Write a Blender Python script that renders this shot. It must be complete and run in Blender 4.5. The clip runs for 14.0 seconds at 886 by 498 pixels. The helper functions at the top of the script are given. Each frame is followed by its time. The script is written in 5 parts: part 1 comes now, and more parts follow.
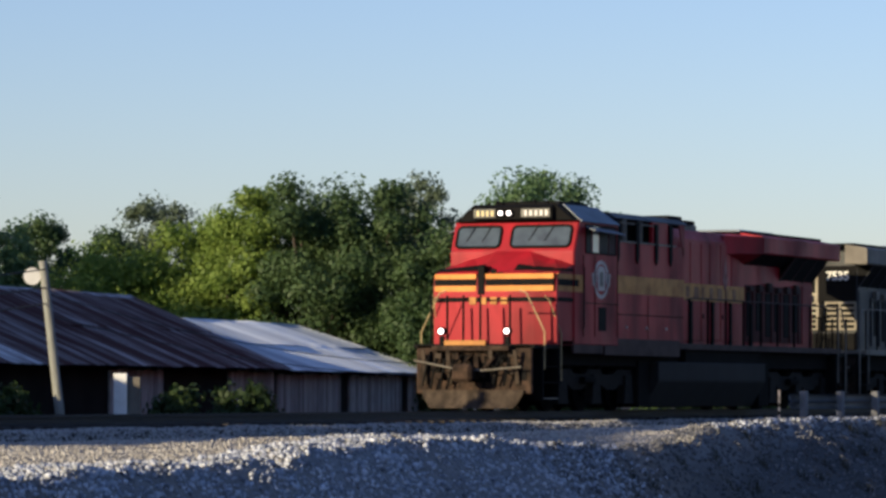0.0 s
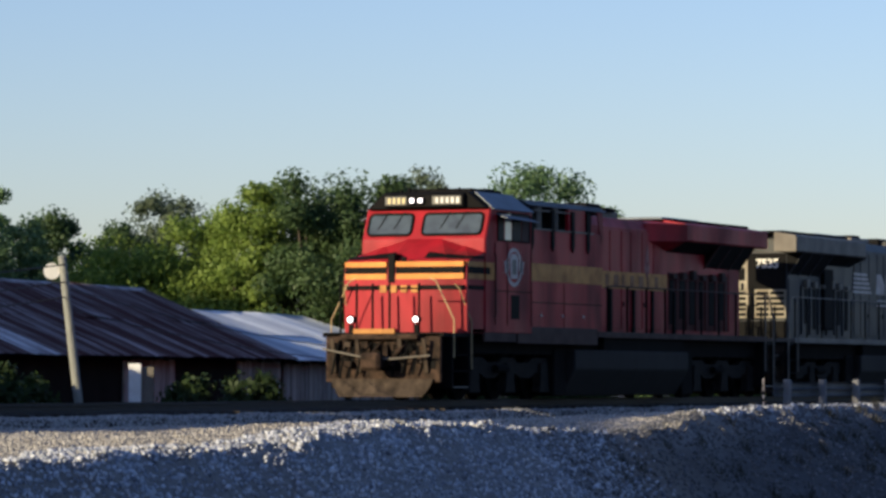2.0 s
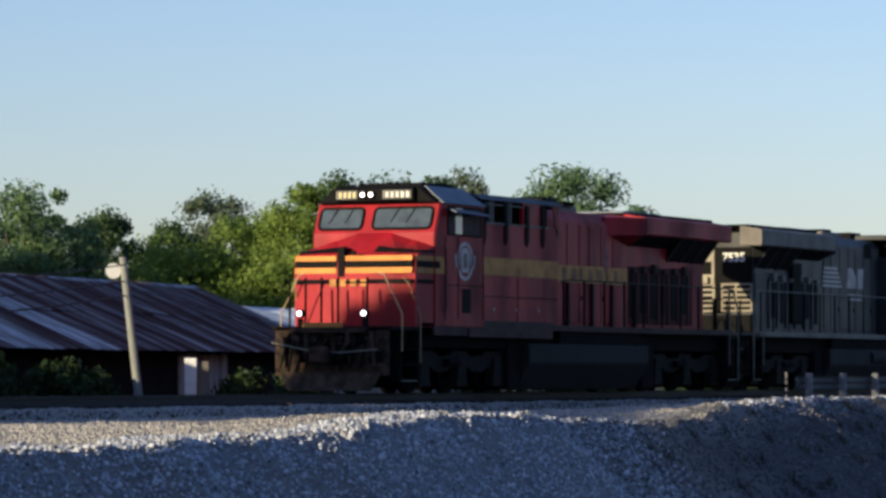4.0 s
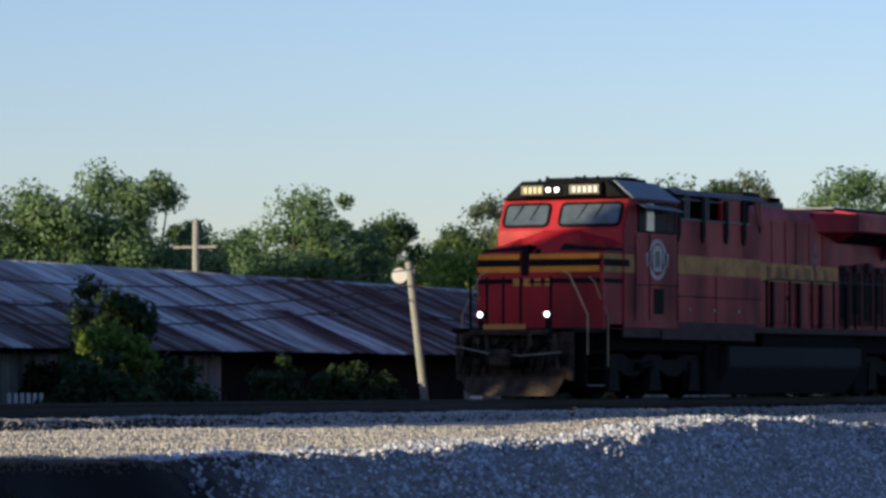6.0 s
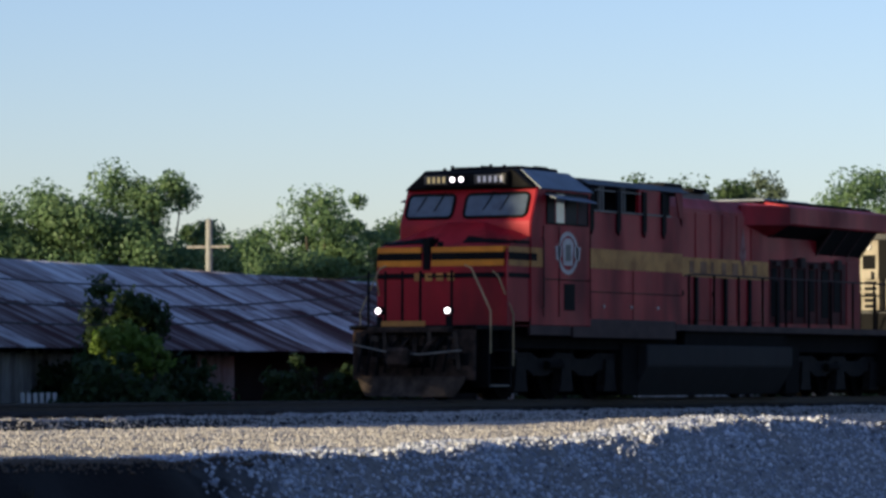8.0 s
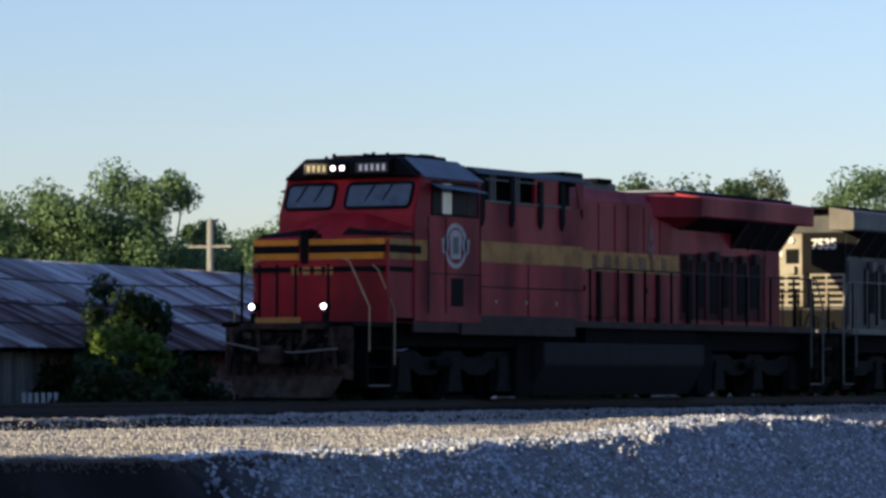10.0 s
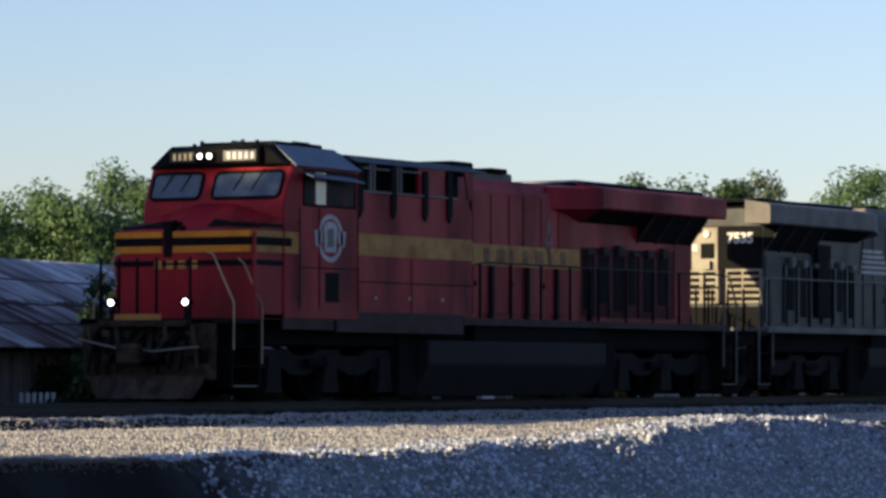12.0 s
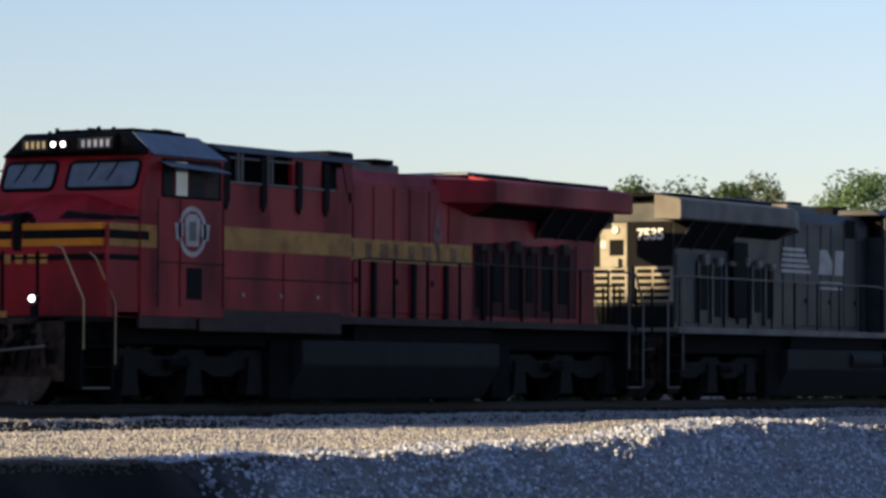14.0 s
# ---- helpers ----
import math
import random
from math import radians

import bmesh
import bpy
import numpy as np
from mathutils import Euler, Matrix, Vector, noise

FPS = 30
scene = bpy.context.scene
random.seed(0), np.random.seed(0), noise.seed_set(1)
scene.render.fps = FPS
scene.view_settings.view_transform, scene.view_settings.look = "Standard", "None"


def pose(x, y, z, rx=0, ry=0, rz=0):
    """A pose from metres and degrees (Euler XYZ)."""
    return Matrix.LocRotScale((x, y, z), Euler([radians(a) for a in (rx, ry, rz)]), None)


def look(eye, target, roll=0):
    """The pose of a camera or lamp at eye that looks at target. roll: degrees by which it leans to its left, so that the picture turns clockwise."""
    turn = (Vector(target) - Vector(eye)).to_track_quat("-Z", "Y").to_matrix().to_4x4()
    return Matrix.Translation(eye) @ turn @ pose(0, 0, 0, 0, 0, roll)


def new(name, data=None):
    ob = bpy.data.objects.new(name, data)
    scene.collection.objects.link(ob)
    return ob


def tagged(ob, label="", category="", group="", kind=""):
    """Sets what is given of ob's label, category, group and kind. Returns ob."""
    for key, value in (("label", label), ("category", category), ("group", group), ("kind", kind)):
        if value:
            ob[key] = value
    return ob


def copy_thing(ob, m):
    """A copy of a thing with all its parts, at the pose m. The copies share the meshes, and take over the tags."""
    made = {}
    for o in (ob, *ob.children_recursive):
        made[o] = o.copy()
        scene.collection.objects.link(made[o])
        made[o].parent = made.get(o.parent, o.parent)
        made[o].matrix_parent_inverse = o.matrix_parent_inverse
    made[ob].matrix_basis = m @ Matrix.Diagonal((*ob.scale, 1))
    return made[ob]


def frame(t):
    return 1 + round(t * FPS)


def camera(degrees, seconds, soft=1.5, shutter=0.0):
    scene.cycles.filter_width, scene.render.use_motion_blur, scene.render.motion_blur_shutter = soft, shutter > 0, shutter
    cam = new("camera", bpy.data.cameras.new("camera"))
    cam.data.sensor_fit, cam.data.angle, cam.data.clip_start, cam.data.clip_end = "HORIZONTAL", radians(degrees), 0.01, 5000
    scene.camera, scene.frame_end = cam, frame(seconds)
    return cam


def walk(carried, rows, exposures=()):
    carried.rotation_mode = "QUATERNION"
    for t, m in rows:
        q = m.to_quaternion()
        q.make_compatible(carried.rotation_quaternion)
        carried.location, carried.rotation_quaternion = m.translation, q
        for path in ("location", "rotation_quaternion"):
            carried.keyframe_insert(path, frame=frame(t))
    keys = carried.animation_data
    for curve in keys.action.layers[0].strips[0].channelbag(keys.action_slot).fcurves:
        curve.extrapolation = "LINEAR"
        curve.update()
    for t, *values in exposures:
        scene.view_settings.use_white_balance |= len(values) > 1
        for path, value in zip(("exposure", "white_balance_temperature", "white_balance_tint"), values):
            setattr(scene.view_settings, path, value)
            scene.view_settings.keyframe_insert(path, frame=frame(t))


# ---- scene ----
TRACK_Y = 38.99          # centre line of the track, which runs along x
S_ROWS = [(0.0, 87.16), (2.0, 82.21), (4.5, 76.0), (6.0, 72.34), (8.0, 67.48), (10.5, 61.45), (12.0, 57.94), (14.0, 53.28)]

# ---- camera ----
cam = camera(13.14, 14.0, soft=3.0)


def aim(pan, tilt, roll, ahead):
    """Eye height 0.49 m over the rail; pan from +y towards +x; ahead: metres moved forward."""
    a = radians(pan)
    m = Matrix.Translation((ahead * math.sin(a), ahead * math.cos(a), 0.49))
    return m @ Euler((0, 0, -a)).to_matrix().to_4x4() @ Euler((radians(90 + tilt), 0, 0)).to_matrix().to_4x4() @ Euler((0, 0, radians(roll))).to_matrix().to_4x4()


PATH = [
    (0.0, 65.481, 2.092, 0.183, 8.65),
    (0.5, 65.512, 2.112, 0.133, 8.62),
    (1.0, 65.522, 2.008, 0.109, 8.72),
    (1.5, 65.492, 2.068, 0.221, 7.48),
    (2.0, 65.475, 1.927, 0.090, 4.76),
    (2.2, 65.465, 1.885, 0.090, 3.55),
    (3.0, 65.330, 1.850, 0.085, 0.95),
    (4.3, 64.640, 1.825, 0.083, 0.00),
    (4.5, 64.476, 1.816, 0.083, 0.00),
    (4.8, 63.490, 1.800, 0.055, 0.00),
    (5.0, 61.581, 1.792, 0.035, 0.00),
    (5.5, 60.838, 1.785, 0.031, 0.00),
    (6.0, 60.628, 1.893, 0.066, 0.00),
    (6.5, 60.503, 1.881, 0.098, 0.00),
    (7.0, 60.441, 1.894, 0.060, 0.00),
    (7.5, 60.428, 1.898, 0.107, 0.00),
    (8.0, 60.432, 1.890, 0.077, 0.00),
    (10.5, 60.416, 1.883, 0.047, 0.00),
    (11.0, 60.425, 1.883, 0.037, 0.00),
    (11.5, 60.442, 1.882, 0.033, 0.00),
    (12.0, 60.450, 1.884, 0.054, 0.00),
    (12.5, 60.471, 1.894, 0.084, 0.00),
    (13.0, 60.467, 1.899, 0.106, 0.00),
    (13.5, 60.468, 1.902, 0.141, 0.00),
    (14.0, 60.474, 1.917, 0.197, 0.00),
]
walk(cam, [(t, aim(p, e, r, d)) for t, p, e, r, d in PATH], exposures=[(0.0, 0.5, 5250, 27), (4.5, 0.55, 5200, 25), (8.0, 0.7, 5280, 26), (12.0, 0.77, 5420, 27), (14.0, 0.82, 5700, 28)])

# ---- light ----
SUN_AZ = 152.0           # degrees anticlockwise from +x: where the sun stands
SUN_EL = 13.0
world = bpy.data.worlds.new("sky")
scene.world = world
world.use_nodes = True
wn = world.node_tree.nodes
sky = wn.new("ShaderNodeTexSky")
sky.sky_type = 'NISHITA'
sky.sun_disc = False
sky.sun_elevation = radians(SUN_EL)
sky.sun_rotation = radians(90 - SUN_AZ)
sky.air_density, sky.dust_density, sky.ozone_density = 1.0, 0.42, 1.5
wn["Background"].inputs["Strength"].default_value = 0.086
world.node_tree.links.new(sky.outputs[0], wn["Background"].inputs["Color"])
sun_dir = Vector((math.cos(radians(SUN_AZ)) * math.cos(radians(SUN_EL)), math.sin(radians(SUN_AZ)) * math.cos(radians(SUN_EL)), math.sin(radians(SUN_EL))))
sun = new("sun", bpy.data.lights.new("sun", 'SUN'))
sun.data.energy, sun.data.angle, sun.data.color = 5.0, radians(0.6), (1.0, 0.79, 0.35)
sun.matrix_basis = look((0, 0, 60), Vector((0, 0, 60)) - sun_dir)


# ---- materials ----
def mat(name, col, rough=0.6, metal=0.0, col2=None, scale=3.0, bump=0.0, bscale=40.0, dirt=None, dscale=1.2, damount=0.45, stretch=(1, 1, 1), emit=None, spec=0.5, dlo=0.42, dhi=0.72):
    """Procedural paint: base colour with fine variation, a coarser dirt layer and a fine bump."""
    m = bpy.data.materials.new(name)
    m.use_nodes = True
    nt = m.node_tree
    n, l = nt.nodes, nt.links
    b = n["Principled BSDF"]
    b.inputs["Roughness"].default_value, b.inputs["Metallic"].default_value = rough, metal
    b.inputs["Specular IOR Level"].default_value = spec
    if emit:
        b.inputs["Emission Color"].default_value = (*emit[0], 1)
        b.inputs["Emission Strength"].default_value = emit[1]
    tc = n.new("ShaderNodeTexCoord")
    mp = n.new("ShaderNodeMapping")
    mp.inputs["Scale"].default_value = stretch
    l.new(tc.outputs["Object"], mp.inputs["Vector"])
    nz = n.new("ShaderNodeTexNoise")
    nz.inputs["Scale"].default_value, nz.inputs["Detail"].default_value = scale, 6
    l.new(mp.outputs[0], nz.inputs["Vector"])
    c2 = col2 or tuple(c * 0.78 for c in col)
    mx = n.new("ShaderNodeMix")
    mx.data_type = 'RGBA'
    mx.inputs["A"].default_value, mx.inputs["B"].default_value = (*col, 1), (*c2, 1)
    rp = n.new("ShaderNodeMapRange")
    rp.inputs["From Min"].default_value, rp.inputs["From Max"].default_value = 0.38, 0.66
    l.new(nz.outputs["Fac"], rp.inputs["Value"])
    l.new(rp.outputs[0], mx.inputs["Factor"])
    out = mx.outputs["Result"]
    if dirt:
        nd = n.new("ShaderNodeTexNoise")
        nd.inputs["Scale"].default_value, nd.inputs["Detail"].default_value = dscale, 8
        l.new(mp.outputs[0], nd.inputs["Vector"])
        r2 = n.new("ShaderNodeMapRange")
        r2.inputs["From Min"].default_value, r2.inputs["From Max"].default_value = dlo, dhi
        r2.inputs["To Max"].default_value = damount
        l.new(nd.outputs["Fac"], r2.inputs["Value"])
        m2 = n.new("ShaderNodeMix")
        m2.data_type = 'RGBA'
        m2.inputs["B"].default_value = (*dirt, 1)
        l.new(out, m2.inputs["A"])
        l.new(r2.outputs[0], m2.inputs["Factor"])
        out = m2.outputs["Result"]
        rr = n.new("ShaderNodeMapRange")
        rr.inputs["To Min"].default_value, rr.inputs["To Max"].default_value = rough, min(1, rough + 0.3)
        l.new(r2.outputs[0], rr.inputs["Value"])
        l.new(rr.outputs[0], b.inputs["Roughness"])
    l.new(out, b.inputs["Base Color"])
    if bump:
        nb = n.new("ShaderNodeTexNoise")
        nb.inputs["Scale"].default_value, nb.inputs["Detail"].default_value = bscale, 4
        l.new(mp.outputs[0], nb.inputs["Vector"])
        bp = n.new("ShaderNodeBump")
        bp.inputs["Strength"].default_value, bp.inputs["Distance"].default_value = bump, 0.03
        l.new(nb.outputs["Fac"], bp.inputs["Height"])
        l.new(bp.outputs[0], b.inputs["Normal"])
    return m


def leaf_mat(name, col, col2):
    m = bpy.data.materials.new(name)
    m.use_nodes = True
    nt = m.node_tree
    n, l = nt.nodes, nt.links
    b = n["Principled BSDF"]
    b.inputs["Roughness"].default_value = 0.55
    b.inputs["Specular IOR Level"].default_value = 0.3
    g = n.new("ShaderNodeNewGeometry")
    tc = n.new("ShaderNodeTexCoord")
    nz = n.new("ShaderNodeTexNoise")
    nz.inputs["Scale"].default_value = 0.6
    l.new(tc.outputs["Object"], nz.inputs["Vector"])
    ad = n.new("ShaderNodeMath")
    ad.operation = 'MULTIPLY_ADD'
    ad.inputs[1].default_value, ad.inputs[2].default_value = 0.5, 0.0
    l.new(g.outputs["Random Per Island"], ad.inputs[0])
    a2 = n.new("ShaderNodeMath")
    a2.operation = 'ADD'
    l.new(ad.outputs[0], a2.inputs[0])
    rm = n.new("ShaderNodeMapRange")
    rm.inputs["From Min"].default_value, rm.inputs["From Max"].default_value, rm.inputs["To Max"].default_value = 0.35, 0.65, 0.5
    l.new(nz.outputs["Fac"], rm.inputs["Value"])
    l.new(rm.outputs[0], a2.inputs[1])
    mx = n.new("ShaderNodeMix")
    mx.data_type = 'RGBA'
    mx.inputs["A"].default_value, mx.inputs["B"].default_value = (*col, 1), (*col2, 1)
    l.new(a2.outputs[0], mx.inputs["Factor"])
    l.new(mx.outputs["Result"], b.inputs["Base Color"])
    tr = n.new("ShaderNodeBsdfTranslucent")
    l.new(mx.outputs["Result"], tr.inputs["Color"])
    ms = n.new("ShaderNodeMixShader")
    ms.inputs["Fac"].default_value = 0.42
    l.new(b.outputs[0], ms.inputs[1])
    l.new(tr.outputs[0], ms.inputs[2])
    l.new(ms.outputs[0], n["Material Output"].inputs["Surface"])
    return m


def stone_mat(name, cols):
    m = bpy.data.materials.new(name)
    m.use_nodes = True
    nt = m.node_tree
    n, l = nt.nodes, nt.links
    b = n["Principled BSDF"]
    b.inputs["Roughness"].default_value = 0.85
    b.inputs["Specular IOR Level"].default_value = 0.25
    g = n.new("ShaderNodeNewGeometry")
    cr = n.new("ShaderNodeValToRGB")
    cr.color_ramp.elements[0].color, cr.color_ramp.elements[1].color = (*cols[0], 1), (*cols[-1], 1)
    for i, c in enumerate(cols[1:-1]):
        cr.color_ramp.elements.new((i + 1) / (len(cols) - 1)).color = (*c, 1)
    l.new(g.outputs["Random Per Island"], cr.inputs["Fac"])
    l.new(cr.outputs[0], b.inputs["Base Color"])
    return m


RED = mat("red_paint", (0.38, 0.0135, 0.021), 0.48, col2=(0.25, 0.011, 0.017), spec=0.16, scale=1.5, stretch=(1, 1, 0.35), dirt=(0.05, 0.02, 0.017), dscale=1.1, damount=0.7, bump=0.05, bscale=6)
YELLOW = mat("yellow_paint", (0.72, 0.24, 0.002), 0.45, dirt=(0.2, 0.08, 0.01), damount=0.4, spec=0.25)
# faded gold of the band; also the shaded copy of the yellow stripes
GOLD = mat("faded_shaded_gold_paint", (0.54, 0.25, 0.05), 0.55, dirt=(0.2, 0.08, 0.04), dscale=2.5, damount=0.6, spec=0.2)
BLACKP = mat("black_paint", (0.006, 0.006, 0.0065), 0.7, dirt=(0.018, 0.016, 0.015), damount=0.4, spec=0.08)
BLACK2 = mat("weathered_black_paint", (0.025, 0.027, 0.031), 0.5, dirt=(0.06, 0.058, 0.057), damount=0.5, dscale=1.6, spec=0.3)
GREYTAN = mat("grey_dusty_paint", (0.20, 0.18, 0.15), 0.65, dirt=(0.10, 0.085, 0.07), damount=0.5, spec=0.3)
UNDER = mat("grimy_steel", (0.007, 0.0067, 0.0065), 0.9, dirt=(0.018, 0.016, 0.0145), damount=0.6, dscale=3, bump=0.2, bscale=15, spec=0.08)
TANKM = mat("dusty_tank_paint", (0.017, 0.0165, 0.017), 0.75, dirt=(0.034, 0.031, 0.029), damount=0.6, stretch=(1, 1, 0.4), spec=0.2)
RUSTY = mat("rusty_brown_steel", (0.068, 0.043, 0.03), 0.85, col2=(0.025, 0.018, 0.014), scale=5, dirt=(0.014, 0.012, 0.01), dscale=4, damount=0.75, bump=0.2, bscale=20, spec=0.1)
PLOWM = mat("worn_plow_steel", (0.085, 0.064, 0.048), 0.8, col2=(0.035, 0.027, 0.022), scale=4, dirt=(0.02, 0.016, 0.013), dscale=3, damount=0.7, spec=0.1)
SILL = mat("dusty_sill_paint", (0.06, 0.034, 0.03), 0.7, dirt=(0.045, 0.036, 0.032), damount=0.6, dscale=2, spec=0.2)
WHITEP = mat("white_paint", (0.72, 0.71, 0.68), 0.5, dirt=(0.3, 0.27, 0.24), damount=0.4)
EMBLEM = mat("faded_emblem_paint", (0.58, 0.52, 0.47), 0.6, dirt=(0.25, 0.12, 0.10), dscale=5, damount=0.45)
FADED = mat("faded_letter_paint", (0.27, 0.13, 0.06), 0.6, dirt=(0.12, 0.05, 0.03), dscale=3, damount=0.6, spec=0.2)
STREAK = mat("worn_pink_paint", (0.3, 0.13, 0.12), 0.6, dirt=(0.16, 0.03, 0.03), dscale=6, damount=0.6, spec=0.2)
BAYM = mat("dark_brown_paint", (0.085, 0.022, 0.02), 0.7, dirt=(0.035, 0.02, 0.017), damount=0.5, spec=0.15)
GREYBLUE = mat("blue_grey_roof_paint", (0.14, 0.17, 0.22), 0.45, dirt=(0.08, 0.08, 0.09), damount=0.5)
# base colour lightened to stand for sky reflected in the windscreens
GLASS = mat("window_glass", (0.075, 0.095, 0.115), 0.1, col2=(0.05, 0.06, 0.075), spec=0.7)
# pale base colour stands for the light seen in this pane
GLASS2 = mat("pale_painted_side_glass", (0.32, 0.36, 0.38), 0.08, spec=0.9)
LAMP = mat("lamp_lens", (0.9, 0.85, 0.7), 0.2, emit=((1.0, 0.86, 0.66), 3.0))
FIG_YELLOW = mat("lit_yellow_figures", (0.5, 0.4, 0.12), 0.5, emit=((1.0, 0.72, 0.25), 0.22))
FIG_WHITE = mat("white_figures", (0.6, 0.58, 0.52), 0.5, emit=((1.0, 0.92, 0.8), 0.12))
BOARD = mat("number_board_face", (0.02, 0.02, 0.018), 0.4, dirt=(0.06, 0.05, 0.03))
TRUCKM = mat("truck_casting", (0.017, 0.015, 0.0135), 0.85, col2=(0.009, 0.008, 0.0075), scale=6, dirt=(0.03, 0.025, 0.021), dscale=3, damount=0.5, bump=0.2, bscale=18, spec=0.15)
RAILM = mat("rail_steel", (0.018, 0.0145, 0.013), 0.7, metal=0.1, col2=(0.03, 0.021, 0.017), scale=8)
TIEM = mat("creosoted_timber", (0.018, 0.0145, 0.0125), 0.85, col2=(0.03, 0.025, 0.021), scale=6, stretch=(1, 6, 1), bump=0.3)
WOODG = mat("weathered_grey_timber", (0.58, 0.56, 0.53), 0.85, col2=(0.3, 0.275, 0.25), scale=5, stretch=(6, 6, 0.5), bump=0.25, bscale=25)
POLEM = mat("bleached_pole_timber", (0.28, 0.285, 0.265), 0.8, col2=(0.19, 0.19, 0.175), scale=5, stretch=(8, 8, 0.5), bump=0.3)
SILVER = mat("galvanised_sheet", (0.84, 0.87, 0.9), 0.5, col2=(0.34, 0.38, 0.45), scale=0.55, stretch=(1.2, 0.12, 0.3), dirt=(0.3, 0.32, 0.35), dscale=0.9, damount=0.4)
BARK = mat("bark", (0.09, 0.07, 0.055), 0.9, col2=(0.05, 0.04, 0.03), scale=8, stretch=(1, 1, 0.3), bump=0.5)
YRAIL = mat("pale_yellow_rail", (0.52, 0.38, 0.17), 0.5, dirt=(0.25, 0.17, 0.08), damount=0.5)
BLOCK = mat("concrete_post", (0.20, 0.20, 0.21), 0.85, dirt=(0.1, 0.1, 0.1), bump=0.2)
CABLE = mat("black_cable", (0.012, 0.012, 0.014), 0.6)
LEAF_MID = leaf_mat("leaf_mid_green", (0.075, 0.14, 0.052), (0.168, 0.255, 0.108))
LEAF_LIGHT = leaf_mat("leaf_light_green", (0.105, 0.18, 0.022), (0.225, 0.30, 0.05))
LEAF_DARK = leaf_mat("leaf_dark_green", (0.042, 0.082, 0.028), (0.098, 0.15, 0.052))
# darkened leaf copy: shade before the shed is put into its colour
LEAF_SHADE = leaf_mat("leaf_shaded_green", (0.024, 0.046, 0.014), (0.05, 0.082, 0.024))
LEAF_GREY = leaf_mat("leaf_grey_green", (0.075, 0.105, 0.06), (0.14, 0.18, 0.11))
STONE = stone_mat("ballast_stone", [(0.20, 0.188, 0.18), (0.38, 0.358, 0.335), (0.56, 0.53, 0.495), (0.29, 0.272, 0.255), (0.48, 0.45, 0.415)])

# the blue of the shaded bank is mixed into these stone colours
STONE_GREY = stone_mat("grey_stone_shade_blue", [(0.13, 0.14, 0.17), (0.45, 0.47, 0.54), (0.70, 0.72, 0.79), (0.28, 0.30, 0.35), (0.56, 0.58, 0.65)])
# cream lightened to carry the sun on the hood end
CREAM = mat("sunlit_cream_paint", (0.28, 0.245, 0.175), 0.55, dirt=(0.2, 0.15, 0.1), damount=0.5, dscale=3)
PANE = mat("dark_side_glass", (0.012, 0.014, 0.017), 0.5, spec=0.06)
WEED = leaf_mat("dry_weed", (0.03, 0.032, 0.02), (0.075, 0.07, 0.045))



def vary(m, dark, most):
    """Each object takes the dark tint to its own degree."""
    n, l = m.node_tree.nodes, m.node_tree.links
    bs = n["Principled BSDF"]
    old = bs.inputs["Base Color"].links[0].from_socket
    oi = n.new("ShaderNodeObjectInfo")
    rp = n.new("ShaderNodeMapRange")
    rp.inputs["To Max"].default_value = most
    l.new(oi.outputs["Random"], rp.inputs["Value"])
    mx = n.new("ShaderNodeMix")
    mx.data_type = 'RGBA'
    mx.inputs["B"].default_value = (*dark, 1)
    l.new(rp.outputs[0], mx.inputs["Factor"])
    l.new(old, mx.inputs["A"])
    l.new(mx.outputs["Result"], bs.inputs["Base Color"])
    return m


vary(WOODG, (0.05, 0.043, 0.037), 0.65)
vary(TIEM, (0.03, 0.024, 0.02), 0.7)


def roof_mat():
    """Old corrugated sheets: zinc grey with long rust streaks down the slope (local y), each sheet of its own age."""
    m = mat("rusted_roof_sheet", (0.74, 0.745, 0.78), 0.6, col2=(0.22, 0.195, 0.20), scale=3.6, stretch=(2.0, 0.25, 0.25), dirt=(0.085, 0.04, 0.036), dscale=0.42, damount=0.8, spec=0.2, dlo=0.44, dhi=0.66)
    return vary(m, (0.10, 0.07, 0.068), 0.3)


ROOFM = roof_mat()
ROOF_RUST = vary(mat("rusted_out_roof_sheet", (0.60, 0.57, 0.58), 0.75, col2=(0.13, 0.09, 0.09), scale=3.4, stretch=(2.2, 0.25, 0.25), dirt=(0.06, 0.026, 0.024), dscale=0.6, damount=0.95, spec=0.12, dlo=0.30, dhi=0.56), (0.06, 0.033, 0.032), 0.5)


# ---- mesh helpers ----
def part(name, bm, material, parent=None, label=""):
    me = bpy.data.meshes.new(name)
    bmesh.ops.recalc_face_normals(bm, faces=bm.faces)
    bm.to_mesh(me)
    bm.free()
    mats = material if isinstance(material, (list, tuple)) else [material]
    for mt in mats:
        me.materials.append(mt)
    ob = new(name, me)
    if parent:
        ob.parent = parent
    if label:
        tagged(ob, label)
    return ob


def box(bm, x0, x1, y0, y1, z0, z1, bev=0.0, mi=0):
    r = bmesh.ops.create_cube(bm, size=1.0, matrix=Matrix.Translation(((x0 + x1) / 2, (y0 + y1) / 2, (z0 + z1) / 2)) @ Matrix.Diagonal((abs(x1 - x0), abs(y1 - y0), abs(z1 - z0), 1)))
    fs = list({f for v in r["verts"] for f in v.link_faces})
    if mi:
        for f in fs:
            f.material_index = mi
    if bev:
        es = list({e for v in r["verts"] for e in v.link_edges})
        bmesh.ops.bevel(bm, geom=es, offset=bev, segments=1, affect='EDGES')
    return r


